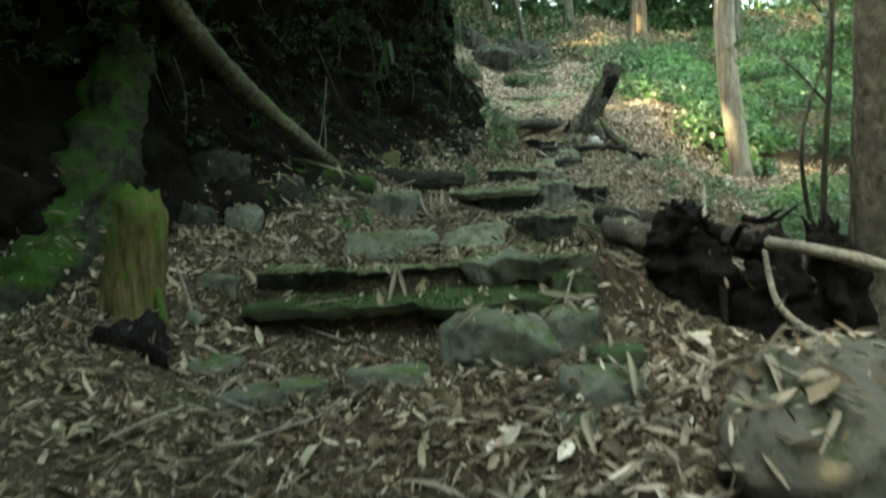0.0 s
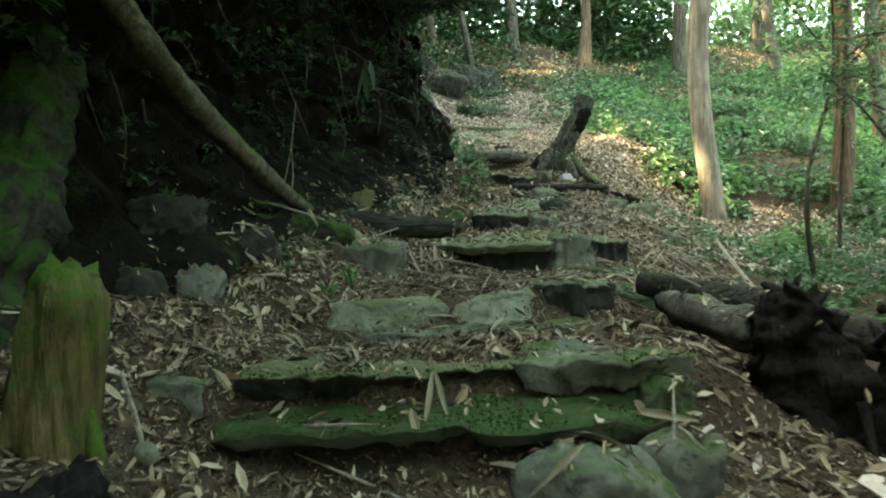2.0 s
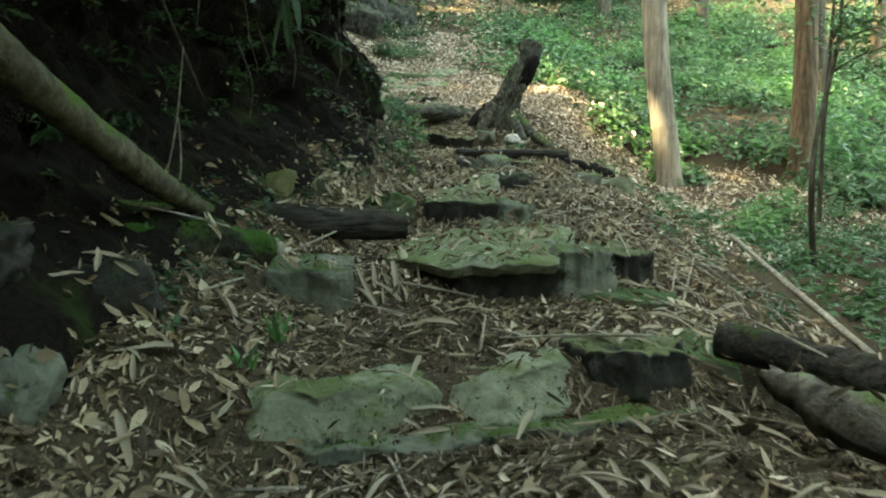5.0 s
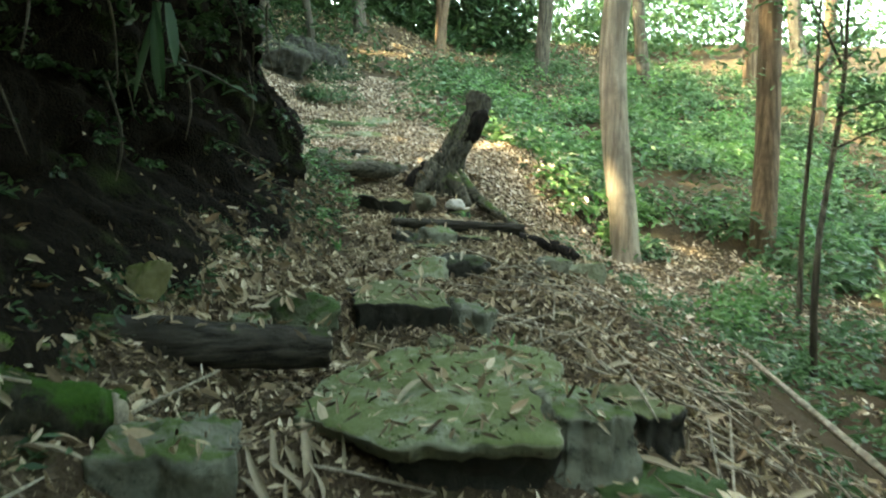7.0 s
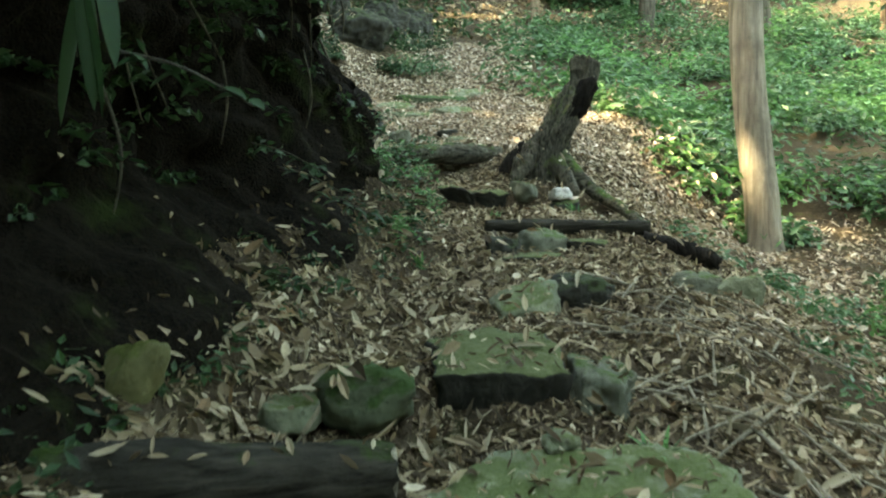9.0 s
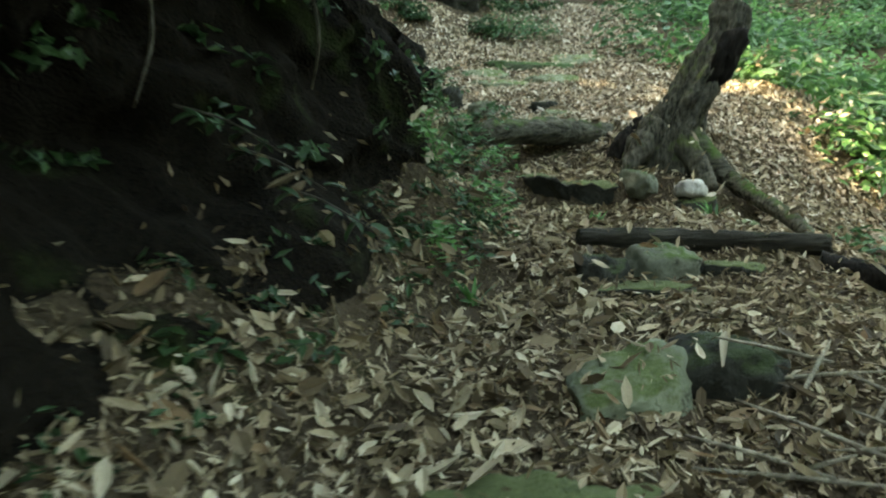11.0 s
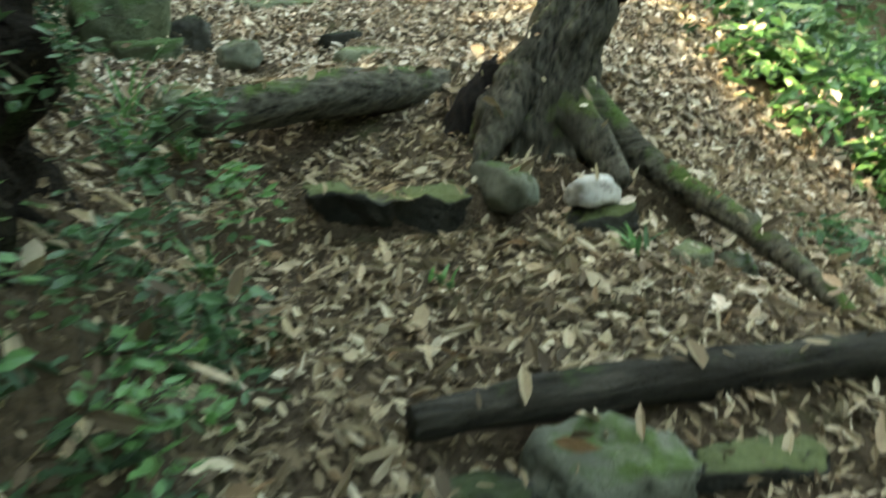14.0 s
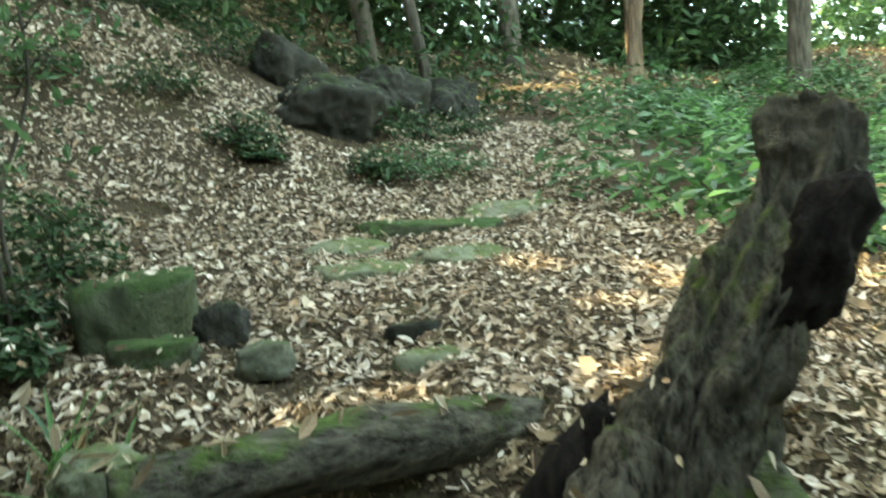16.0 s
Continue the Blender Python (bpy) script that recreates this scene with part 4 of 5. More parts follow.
sapling((6.6, 13.4), "thin dark sapling with sparse leaves on the slope", 4.6, (0.5, 0.4), 33)
sapling((3.4, 7.4), "thin dark sapling near the path's edge", 3.4, (0.3, 0.1), 34, 250)
sapling((3.9, 7.9), "thin dark sapling near the path's edge", 3.6, (0.6, 0.2), 35, 250)
for k, (x, y, r, lab) in enumerate([(4.6, 30, 0.2, "far"), (7.5, 31, 0.17, "far"), (10.2, 29, 0.22, "far"), (13.0, 27.5, 0.18, "far"), (16.5, 27, 0.24, "far"), (1.6, 28.5, 0.17, "far"), (-1.5, 27, 0.2, "far"), (-5, 26, 0.22, "far"), (20, 24, 0.22, "far"), (12, 20.5, 0.14, "far"), (15, 22.5, 0.16, "far"), (17.5, 18, 0.2, "far"), (3.0, 34, 0.2, "far"), (9, 35, 0.25, "far"), (15, 33, 0.22, "far"), (21, 30, 0.25, "far"), (6.2, 27.2, 0.1, "far"), (2.6, 26.0, 0.09, "far")]):
    tree((x, y), "forest tree with a bare trunk on the hillside", [TRUNK_DARK, TRUNK_RED, TRUNK_DARK][k % 3], 9 + (k * 7 % 5), r, (0.4 * math.sin(k * 2.1), 0.4 * math.cos(k)), ((0, 0, 7.5 + k % 3), (2.4, 2.4, 2.2)), 3, 40 + k, 0.24, 1100, "trees on the hillside")
# Added trees whose crowns, out of view, shade the path.
for k, (x, y) in enumerate([(-4.2, 2.0), (-4.6, 6.5), (-3.6, 10.5), (-2.6, 13.6), (-5.5, 14.5), (5.5, 2.5), (8, 7), (3.5, -3), (-2, -5)]):
    tree((x, y), "tall forest tree with a dense crown, added to shade the path", TRUNK_DARK, 9 + k % 3, 0.22, (0.3, 0.2), ((-0.6 if x < 0 else 0.8, 0.3, 7.2 + k % 2), (2.6, 3.0, 1.6)), 4, 70 + k, 0.3, 2600, "trees over the path")

# ---- leaf masses added for shade, and forest edge ----
rng = np.random.default_rng(20)


def under_gap(x, y, z):
    """Leaves in gaps cut between crowns so the sun lights the upper slope."""
    out = np.zeros(len(x), bool)
    for gx, gy, gz, r in ((4.7, 27.4, 5.9, 0.75), (5.7, 28.4, 6.2, 0.45), (3.6, 26.2, 5.5, 0.35), (7.5, 31.0, 7.0, 0.5), (9.0, 31.8, 7.3, 0.6)):
        d = np.stack([x - gx, y - gy, z - gz], -1)
        along = d @ np.array(to_sun)
        out |= (along > 0.5) & (np.linalg.norm(d - along[:, None] * np.array(to_sun), axis=1) < r + 0.25 * bumps(along, z, 1.1, 51))
    return out


def leaf_mass(name, x, y, z, leaf, material, label, category="canopy", tilt=0.7):
    ok = ~under_gap(x, y, z)
    x, y, z = x[ok], y[ok], z[ok]
    n = len(x)
    ob = leaves(name, np.stack([x, y, z], -1), np.tile([0, 0, 1.0], (n, 1)), rng.uniform(0.6, 1.4, n) * leaf, rng.uniform(0.35, 0.6, n) * leaf, material, tilt, 0.5, rng)
    return tagged(ob, label, category, kind="stuff")


# Unseen leaf layer added to shade the path, thinned along a lane above.
n = 52000
x, y = rng.uniform(-4, 15, n), rng.uniform(-12, 17, n)
lane = np.abs(x - centre(y) - 1.6) / np.interp(y, [-4, 2, 7, 11, 16], [3.9, 3.7, 2.5, 1.8, 2.2])
ok = (rng.uniform(0, 1, n) < np.clip(lane ** 3, 0.06, 1)) & (y < 15.0 + np.clip(0.5 - x, -0.8, 1.0) - np.clip(0.35 * (x - 5), 0, 4))
x, y = x[ok], y[ok]
leaf_mass("crown_shade_leaves", x, y, 6.4 + 0.12 * y + 1.2 * bumps(x, y, 2.5, 32) + rng.uniform(-0.9, 0.9, len(x)), 0.42, CANOPY, "green leaf layer added over the path to shade it, out of view")
# Unseen leaf block added on the sun's side to keep sun off the path.
n = 62000
x, y = rng.uniform(-19, -3, n), rng.uniform(-10, 27, n)
ok = x < np.interp(y, [-8, 13, 16, 18, 24, 27], [-3, -3, -5, -9, -9, -6])
x, y = x[ok], y[ok]
leaf_mass("crown_shade_leaves", x, y, height(x, y) + 2.2 + 9.5 * rng.uniform(0, 1, len(x)), 0.5, CANOPY, "unseen leaf block above the earth bank, added against the sun")
# Unseen leaf sheet added far above the bank to block the sun.
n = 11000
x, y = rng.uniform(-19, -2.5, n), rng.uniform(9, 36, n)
leaf_mass("crown_shade_leaves", x, y, 25 + 1.5 * bumps(x, y, 3.0, 52) + rng.uniform(-1.3, 1.3, n), 0.75, CANOPY, "unseen high leaf sheet above the bank, added to block the sun")
# Unseen trunks added only to stand under that leaf sheet.
for k, (x, y) in enumerate([(-6.5, 12.5), (-11, 18), (-6.5, 22.5), (-15, 25), (-8, 30), (-14, 12)]):
    tree((x, y), "unseen bare trunk added to carry the sun-blocking leaf sheet", TRUNK_DARK, 25 - hz(x, y), 0.3, (0.2, 0.1), None, 5, 140 + k, group="tall trees above the bank", fork=0.75)
# Leaf wall added beside the gully to cut light from the right.
n = 16000
x, y = rng.uniform(10, 17, n), rng.uniform(-12, 13, n)
leaf_mass("crown_shade_leaves", x, y, height(x, y) + 0.5 + 8.5 * rng.uniform(0, 1, n), 0.5, CANOPY, "leaf wall across the gully, added to cut side light")
# Unseen leaf wall added behind the start to block low light.
n = 14000
x, y = rng.uniform(-8, 14, n), rng.uniform(-16, -5, n)
leaf_mass("crown_shade_leaves", x, y, height(x, y) + 0.4 + 8.5 * rng.uniform(0, 1, n), 0.5, CANOPY, "unseen leaf wall behind the start of the path, added to block light")
# Hanging leaves, spread and thickened beyond those in view to shade the bank.
n = 34000
y = rng.uniform(3.0, 14.2, n)
x = foot(y) + rng.uniform(-1.8, 1.35, n) * np.interp(y, [3, 6, 12, 14.2], [0.6, 1, 1, 0.5])
ok = bumps(x, y, 0.8, 38) > -0.35
x, y = x[ok], y[ok]
leaf_mass("overhanging_leaves", x, y, np.interp(y, [3, 9, 13.6], [3.6, 4.5, 5.0]) + rng.uniform(-0.55, 0.9, len(x)), 0.16, GREEN_DARK, "dark leaves overhanging the path from the bank, spread to shade it", "foliage")
n = 60000
x, y = rng.uniform(-18, 32, n), rng.uniform(32, 42, n)
tall = np.interp(x, [-16, 2, 7, 11, 15, 30], [12, 10, 9.0, 6.5, 3.6, 3.2])
z = height(x, y) + rng.uniform(0, 1, n) ** 1.3 * tall
ok = bumps(x + 0.3 * y, z, 2.4, 33) + 0.5 * bumps(x, z, 0.9, 39) > -0.3
leaf_mass("forest_edge", x[ok], y[ok], z[ok], 0.32, GREEN, "leafy understorey along the top of the hill", "undergrowth")
n = 46000
x, y = rng.uniform(-16, 11.5, n), rng.uniform(32, 38, n)
z = height(x, y) + rng.uniform(0, 1, n) ** 1.2 * np.interp(x, [-16, 3, 8, 11.5], [9, 8.5, 6.5, 3])
leaf_mass("forest_edge", x, y, z, 0.34, GREEN_DARK, "dark thicket of trees at the top of the slope", "undergrowth")
n = 5000
x, y = rng.uniform(5, 26, n), rng.uniform(24, 33, n)
z = height(x, y) + 2.6 + rng.uniform(0, 4.5, n)
ok = bumps(1.4 * x, 1.4 * z, 1.2, 34) > 0.12
leaf_mass("hanging_foliage", x[ok], y[ok], z[ok], 0.28, GREEN, "sparse leafy branches with bright gaps of sky", "foliage")
# Unseen leaf layer added to darken the upper left slope.
n = 11000
x, y = rng.uniform(-10, 3.5, n), rng.uniform(21.5, 32, n)
leaf_mass("crown_shade_leaves", x, y, height(x, y) + 5.0 + rng.uniform(0, 2.5, n), 0.5, CANOPY, "unseen leaf layer over the rocks up the slope, added to darken them")
n = 26000
x, y = rng.uniform(-12, 4.5, n), rng.uniform(21.6, 33, n)
z = height(x, y) + rng.uniform(0, 1, n) ** 1.6 * 3.6
ok = (y > 22.2 + 0.5 * x) & (bumps(x, y, 1.7, 35) > -0.2) & (bumps(x, z + y, 0.9, 36) > -0.4)
leaf_mass("understorey", x[ok], y[ok], z[ok], 0.2, GREEN_DARK, "dark thicket among the rocks up the slope", "undergrowth")

n = 3200
x, y = rng.uniform(6, 14, n), rng.uniform(14, 19.5, n)
z = height(x, y) + rng.uniform(2.6, 6.5, n)
ok = bumps(1.3 * x + y, 1.3 * z, 1.0, 37) > 0.05
leaf_mass("low_branches", x[ok], y[ok], z[ok], 0.17, GREEN, "leafy low branches hanging over the hillside", "foliage")

# ---- undergrowth ----


def clump_leaves(centres, radius, per, rng, rise=0.7):
    """Leaf places on uneven domes about the centres, and the way they face."""
    n = len(centres) * per
    d = rng.normal(0, 1, (n, 3))
    d[:, 2] = np.abs(d[:, 2])
    d /= np.linalg.norm(d, axis=1, keepdims=True)
    r = np.repeat(radius, per)[:, None] * rng.uniform(0.35, 1.12, (n, 1))
    at = np.repeat(centres, per, 0) + d * r * np.array([1, 1, rise])
    return at, d * 0.5 + np.array([0, 0, 0.8])


def undergrowth(name, x, y, low, high, per, leaf, material, label, seed):
    rng = np.random.default_rng(seed)
    c = np.stack([x, y, height(x, y) - 0.05], -1)
    at, up = clump_leaves(c, rng.uniform(low, high, len(x)), per, rng)
    n = len(at)
    ob = leaves(name, at, up, rng.uniform(0.7, 1.4, n) * leaf, rng.uniform(0.35, 0.55, n) * leaf, material, 0.35, 0.4, rng)
    return tagged(ob, label, "undergrowth", kind="stuff")


rng = np.random.default_rng(21)


def scatter(n, x0, x1, y0, y1, keep):
    x, y = rng.uniform(x0, x1, n), rng.uniform(y0, y1, n)
    ok = keep(x, y)
    return x[ok], y[ok]


def hill_edge(y):
    return np.interp(y, [14, 16, 17.5, 19, 21, 24, 26.5, 29, 33], [8.5, 6.3, 4.9, 4.0, 3.9, 4.8, 6.5, 8.5, 10])


x, y = scatter(440, 3.5, 24, 15, 31, lambda x, y: (x > hill_edge(y) + 0.3 * bumps(x, y, 1.0, 5)) & (bumps(x, y, 1.5, 61) > -0.45))
undergrowth("undergrowth", x, y, 0.35, 1.05, 140, 0.18, GREEN, "dense green shrubs and ferns covering the hillside", 1)
x, y = scatter(260, 3.4, 14, 16, 29, lambda x, y: (x > hill_edge(y) - 0.2) & (bumps(x, y, 1.5, 61) > -0.2))
undergrowth("undergrowth", x, y, 0.3, 0.85, 110, 0.17, GREEN_BRIGHT, "bright green young shrubs on the hillside", 2)
x, y = scatter(150, 3.6, 18, 15.5, 30, lambda x, y: (x > hill_edge(y)) & (bumps(x, y, 1.5, 61) < 0.2))
undergrowth("undergrowth", x, y, 0.3, 1.2, 110, 0.15, GREEN_DARK, "darker bushes between the green shrubs of the hillside", 12)
x, y = scatter(480, 3.9, 16, 6, 16, lambda x, y: (x > 4.2 + 0.5 * bumps(x, y, 1.3, 9)) & ((x - 5.6) ** 2 + (y - 16) ** 2 > 2))
undergrowth("undergrowth", x, y, 0.15, 0.5, 80, 0.11, GREEN, "green bushes in the gully below the path", 3)
x, y = scatter(230, -9, 3.2, 21.3, 30, lambda x, y: (bumps(x, y, 2.2, 8) > -0.15) & (y > 22.2 - 0.25 * np.abs(x)))
undergrowth("undergrowth", x, y, 0.2, 0.6, 70, 0.11, GREEN_DARK, "dark shrubs between rocks up the slope", 4)
x, y = scatter(130, -9, -0.5, 15.8, 22, lambda x, y: x < -0.8 - 0.6 * (y - 17))
undergrowth("undergrowth", x, y, 0.2, 0.55, 80, 0.1, GREEN_DARK, "dark shrubs at the edge of the clearing", 5)

x, y = scatter(110, 1.9, 4.3, 6.3, 12.2, lambda x, y: (x > centre(y) + 1.9) & (bumps(x, y, 0.7, 62) > -0.2))
undergrowth("undergrowth", x, y, 0.08, 0.26, 45, 0.075, GREEN, "small green plants among sticks below the path", 14)
y = rng.uniform(7.6, 14.6, 150)
x = foot(y) + rng.uniform(-0.1, 0.5, 150)
undergrowth("undergrowth", x, y, 0.06, 0.18, 26, 0.07, GREEN_DARK, "small dark ferns and ivy at the foot of the bank", 6)


def shrub(at, radius, label, material, seed, count=500, leaf=0.1, flat=0.8):
    r = np.random.default_rng(seed)
    x, y = at
    ob = thing("shrub", (x, y, hz(x, y)), label, "shrub")
    p, up = clump_leaves(np.zeros((1, 3)), np.array([radius]), count, r, flat)
    leaves("foliage", p, up, r.uniform(0.7, 1.3, count) * leaf, r.uniform(0.35, 0.55, count) * leaf, material, 0.35, 0.4, r, parent=ob)
    for k in range(5):
        a = r.uniform(0, 6.28)
        e = Vector((math.cos(a), math.sin(a), 1.0)) * radius * 0.55
        part("stem", tube_bm([(0, 0, -0.05), e * 0.5 + Vector((0, 0, 0.05)), e], [0.012, 0.009, 0.004], 5, 0.1, seed + k, 6), TRUNK_DARK, ob)


shrub((5.5, 13.3), 0.45, "bright green bush with lush leaves on the slope", GREEN_BRIGHT, 1, 420, 0.12)
shrub((6.3, 13.9), 0.5, "bright green bush with lush leaves on the slope", GREEN_BRIGHT, 2, 450, 0.12)
shrub((2.05, 20.9), 0.5, "small dark green bush at the top of the clearing", GREEN, 3, 500, 0.07)
shrub((2.5, 21.3), 0.4, "small dark green bush at the top of the clearing", GREEN, 4, 350, 0.07)

for k, (x, y, s) in enumerate([(0.55, 20.9, 0.4), (-0.3, 21.2, 0.5), (-1.3, 20.9, 0.45), (1.75, 22.0, 0.5), (2.9, 23.4, 0.45), (-2.4, 20.0, 0.5), (0.7, 20.7, 0.25), (1.75, 21.0, 0.3), (1.35, 22.3, 0.5), (0.05, 17.25, 0.36), (0.2, 16.75, 0.26), (-0.1, 18.1, 0.4), (-0.45, 18.9, 0.45), (0.1, 22.2, 0.6), (2.3, 22.6, 0.5), (-1.6, 22.0, 0.6), (-2.9, 21.4, 0.6), (-0.8, 22.8, 0.6), (-0.9, 17.4, 0.4), (-0.6, 16.7, 0.35), (-1.5, 18.2, 0.5)]):
    shrub((x, y), s, "low dark green shrub on the leafy slope", GREEN_DARK, 20 + k, 380, 0.085)
for k, (x, y, t) in enumerate([(0.12, 17.1, 1.5), (-0.05, 17.6, 1.9), (-0.35, 17.2, 1.8), (-0.6, 17.7, 2.2), (-0.2, 16.75, 1.5), (-0.95, 18.3, 2.4)]):
    sapling((x, y), "thin dark stem at the edge of the clearing", t, (0.12 * (k - 1), 0.1), 120 + k, 120, 0.014)


def grass_tuft(at, tall, label, seed, blades=9):
    rr = random.Random(seed)
    ob = thing("grass_tuft", (at[0], at[1], hz(*at)), label, "grass tuft", "green blades by the path")
    for k in range(blades):
        part("leaf_blade", blade_bm(tall * rr.uniform(0.6, 1.1), 0.022, rr.uniform(0.15, 0.6)), GREEN_BRIGHT if k % 3 else GREEN, ob).matrix_local = pose(rr.uniform(-0.04, 0.04), rr.uniform(-0.04, 0.04), 0, rr.uniform(55, 82), 0, rr.uniform(0, 360))


for k, (x, y, t) in enumerate([(0.78, 15.75, 0.42), (0.98, 15.9, 0.5), (0.7, 16.1, 0.4), (0.9, 12.9, 0.2), (1.05, 14.9, 0.22), (1.9, 14.6, 0.12), (2.75, 14.6, 0.16), (-0.75, 7.8, 0.2), (-0.9, 7.4, 0.16), (1.35, 9.9, 0.18)]):
    grass_tuft((x, y), t, "small tuft of fresh green blades in litter", 700 + k)

# ---- plants on the bank ----


def bank_spot(i, f):
    """A place on the bank by its column and level."""
    f = f * 89 / 16
    k = int(f)
    return BANK[k, i] * (1 - f + k) + BANK[min(k + 1, len(BANK) - 1), i] * (f - k)


cols = np.arange(len(BANK[0]))
r = np.random.default_rng(5)
ci = r.choice(cols[(BANK[0, :, 1] > 3) & (BANK[0, :, 1] < 17)], 330)
fl = r.uniform(7.5, 14.5, 330)
c = np.array([bank_spot(i, f) for i, f in zip(ci, fl)])
at, up = clump_leaves(c, r.uniform(0.1, 0.3, len(c)), 26, r)
at[:, 2] -= 0.12
ob = leaves("bank_foliage", at, up, r.uniform(0.06, 0.14, len(at)), r.uniform(0.025, 0.06, len(at)), GREEN_DARK, 0.6, 0.5, r)
tagged(ob, "dark hanging leaves and ferns on the earth bank", "undergrowth", kind="stuff")
ci = r.choice(cols[(BANK[0, :, 1] > 7) & (BANK[0, :, 1] < 15.5)], 170)
fl = r.uniform(3.5, 11, 170)
c = np.array([bank_spot(i, f) for i, f in zip(ci, fl)]) + np.array([0.03, -0.02, 0])
at, up = clump_leaves(c, r.uniform(0.06, 0.2, len(c)), 20, r)
at[:, 2] -= 0.1
ob = leaves("bank_foliage", at, up, r.uniform(0.05, 0.12, len(at)), r.uniform(0.025, 0.05, len(at)), GREEN_DARK, 0.7, 0.5, r)
tagged(ob, "dark ivy and small leaves on the earth bank", "undergrowth", kind="stuff")
# sprigs at the corner of the bank
for k, (x, y, z, s) in enumerate([(0.9, 13.3, 2.1, 0.24), (0.84, 13.75, 2.3, 0.26), (0.9, 14.3, 2.45, 0.25), (0.62, 13.3, 2.5, 0.25), (0.7, 14.4, 2.75, 0.3), (1.08, 13.9, 2.1, 0.18), (0.74, 12.95, 1.95, 0.16), (0.95, 14.1, 2.5, 0.28), (0.5, 13.8, 2.8, 0.3), (1.15, 14.6, 2.3, 0.22)]):
    ob = thing("seedling", (x, y, z), "bright green leafy seedling hanging from the earth bank", "seedling", "seedlings on the bank")
    rr = np.random.default_rng(300 + k)
    at, hd = [], []
    for j in range(7):
        a = rr.uniform(-1.9, 1.6)
        e = np.array([math.cos(a) * 0.8, math.sin(a) * 0.8, rr.uniform(-0.8, 0.4)]) * s * 1.3
        t = np.linspace(0.15, 1, 7)[:, None]
        mid = t * e + np.array([0, 0, 1]) * (0.3 * s * np.sin(t * 3.1))
        out = np.cross(e, [0, 0, 1.0])
        out = out / (np.linalg.norm(out) + 1e-6)
        at += [mid + out * 0.026, mid - out * 0.026]
        hd += [np.tile(out + 0.6 * e / s, (7, 1)), np.tile(0.6 * e / s - out, (7, 1))]
        part("stem", tube_bm([(0, 0, 0), mid[3], mid[6]], [0.004, 0.003, 0.002], 5, 0.1, j, 6), ROOT_BARK, ob)
    size = rr.uniform(0.035, 0.075, 98)
    tagged(leaves("foliage", np.concatenate(at) + rr.normal(0, 0.012, (98, 3)), np.tile([0, 0, 1.0], (98, 1)), size, size * 0.55, GREEN_BRIGHT if k % 3 == 0 else GREEN, 0.3, 0.3, rr, np.concatenate(hd), ob, True), kind="stuff")
# hanging roots on the bank
for k in range(40):
    i = int(r.choice(cols[(BANK[0, :, 1] > 6) & (BANK[0, :, 1] < 14.6)]))
    s = Vector(bank_spot(i, r.uniform(6, 12))) + Vector((0.08, -0.04, 0))
    e = s + Vector((r.uniform(-0.05, 0.25), r.uniform(-0.3, 0.2), -r.uniform(0.3, 0.9)))
    ob = part("hanging_root", tube_bm([s, (s + e) / 2 + Vector((r.uniform(-.06, .1), r.uniform(-.06, .06), 0)), e], [0.012, 0.009, 0.004], 6, 0.15, k, 10), ROOT_BARK)
    tagged(ob, "thin bare root hanging from the earth bank", "root", "roots on the bank")

# ---- blades and sprigs on the bank ----

ob = thing("bamboo_sprig", (-0.55, 9.35, 3.05), "three long dark bamboo leaves hanging from the bank", "bamboo")
part("stem", tube_bm([(-0.4, 0.2, 0.25), (-0.15, 0.05, 0.12), (0, 0, 0)], [0.008, 0.006, 0.004], 6, 0.1, 1), TRUNK_DARK, ob)
for k, (a, tip, ln) in enumerate([(-60, -82, 0.42), (20, -85, 0.4), (60, -68, 0.46), (-150, -75, 0.3)]):
    part("leaf_blade", blade_bm(ln, 0.055, 0.05), GREEN_DARK, ob).matrix_local = pose(0.02 * k - 0.03, 0, 0, tip, 0, a)
for k, (x, y, z) in enumerate([(0.12, 12.15, 2.35), (0.3, 12.05, 2.2), (-0.02, 12.0, 2.5), (-0.3, 9.6, 2.75)]):
    ob = thing("leafy_sprig", (x, y, z), "dark broad-leaved sprig hanging from the bank", "sprig", "sprigs on the bank")
    rr = random.Random(500 + k)
    part("stem", tube_bm([(-0.25, 0.05, 0.1), (-0.05, 0, 0.04), (0.15, -0.03, -0.08)], [0.006, 0.005, 0.003], 6, 0.1, k), TRUNK_DARK, ob)
    for j in range(9):
        part("leaf_blade", blade_bm(rr.uniform(0.06, 0.1), 0.045, 0.25), GREEN_DARK, ob).matrix_local = pose(-0.2 + 0.042 * j, 0, 0.08 - 0.018 * j, rr.uniform(-35, 5), rr.uniform(-20, 20), 180 * (j % 2) - 90 + rr.uniform(-40, 40))

# ---- bamboo sheaths and sticks ----


def sheath_bm(length, width, seed):
    rr = random.Random(seed)
    bm = bmesh.new()
    rows, bend = [], rr.uniform(-0.05, 0.05)
    for k in range(8):
        t = k / 7
        w = width * (0.12 + 0.88 * math.sin(math.pi * (0.06 + 0.88 * t ** (0.6 + 0.15 * (seed % 6)))))
        c = Vector((bend * length * (t - 0.5) ** 2, length * (t - 0.5), 0.03 * math.sin(3 * t + seed)))
        rows.append([bm.verts.new(c + Vector((s * w / 2, 0, 0.45 * w * abs(s) ** 1.5 + rr.uniform(-0.003, 0.003)))) for s in (-1, -0.4, 0.4, 1)])
    for a, b in zip(rows, rows[1:]):
        for j in range(3):
            bm.faces.new((a[j], a[j + 1], b[j + 1], b[j]))
    return bm


rs = np.random.default_rng(77)
graph = bpy.context.evaluated_depsgraph_get()


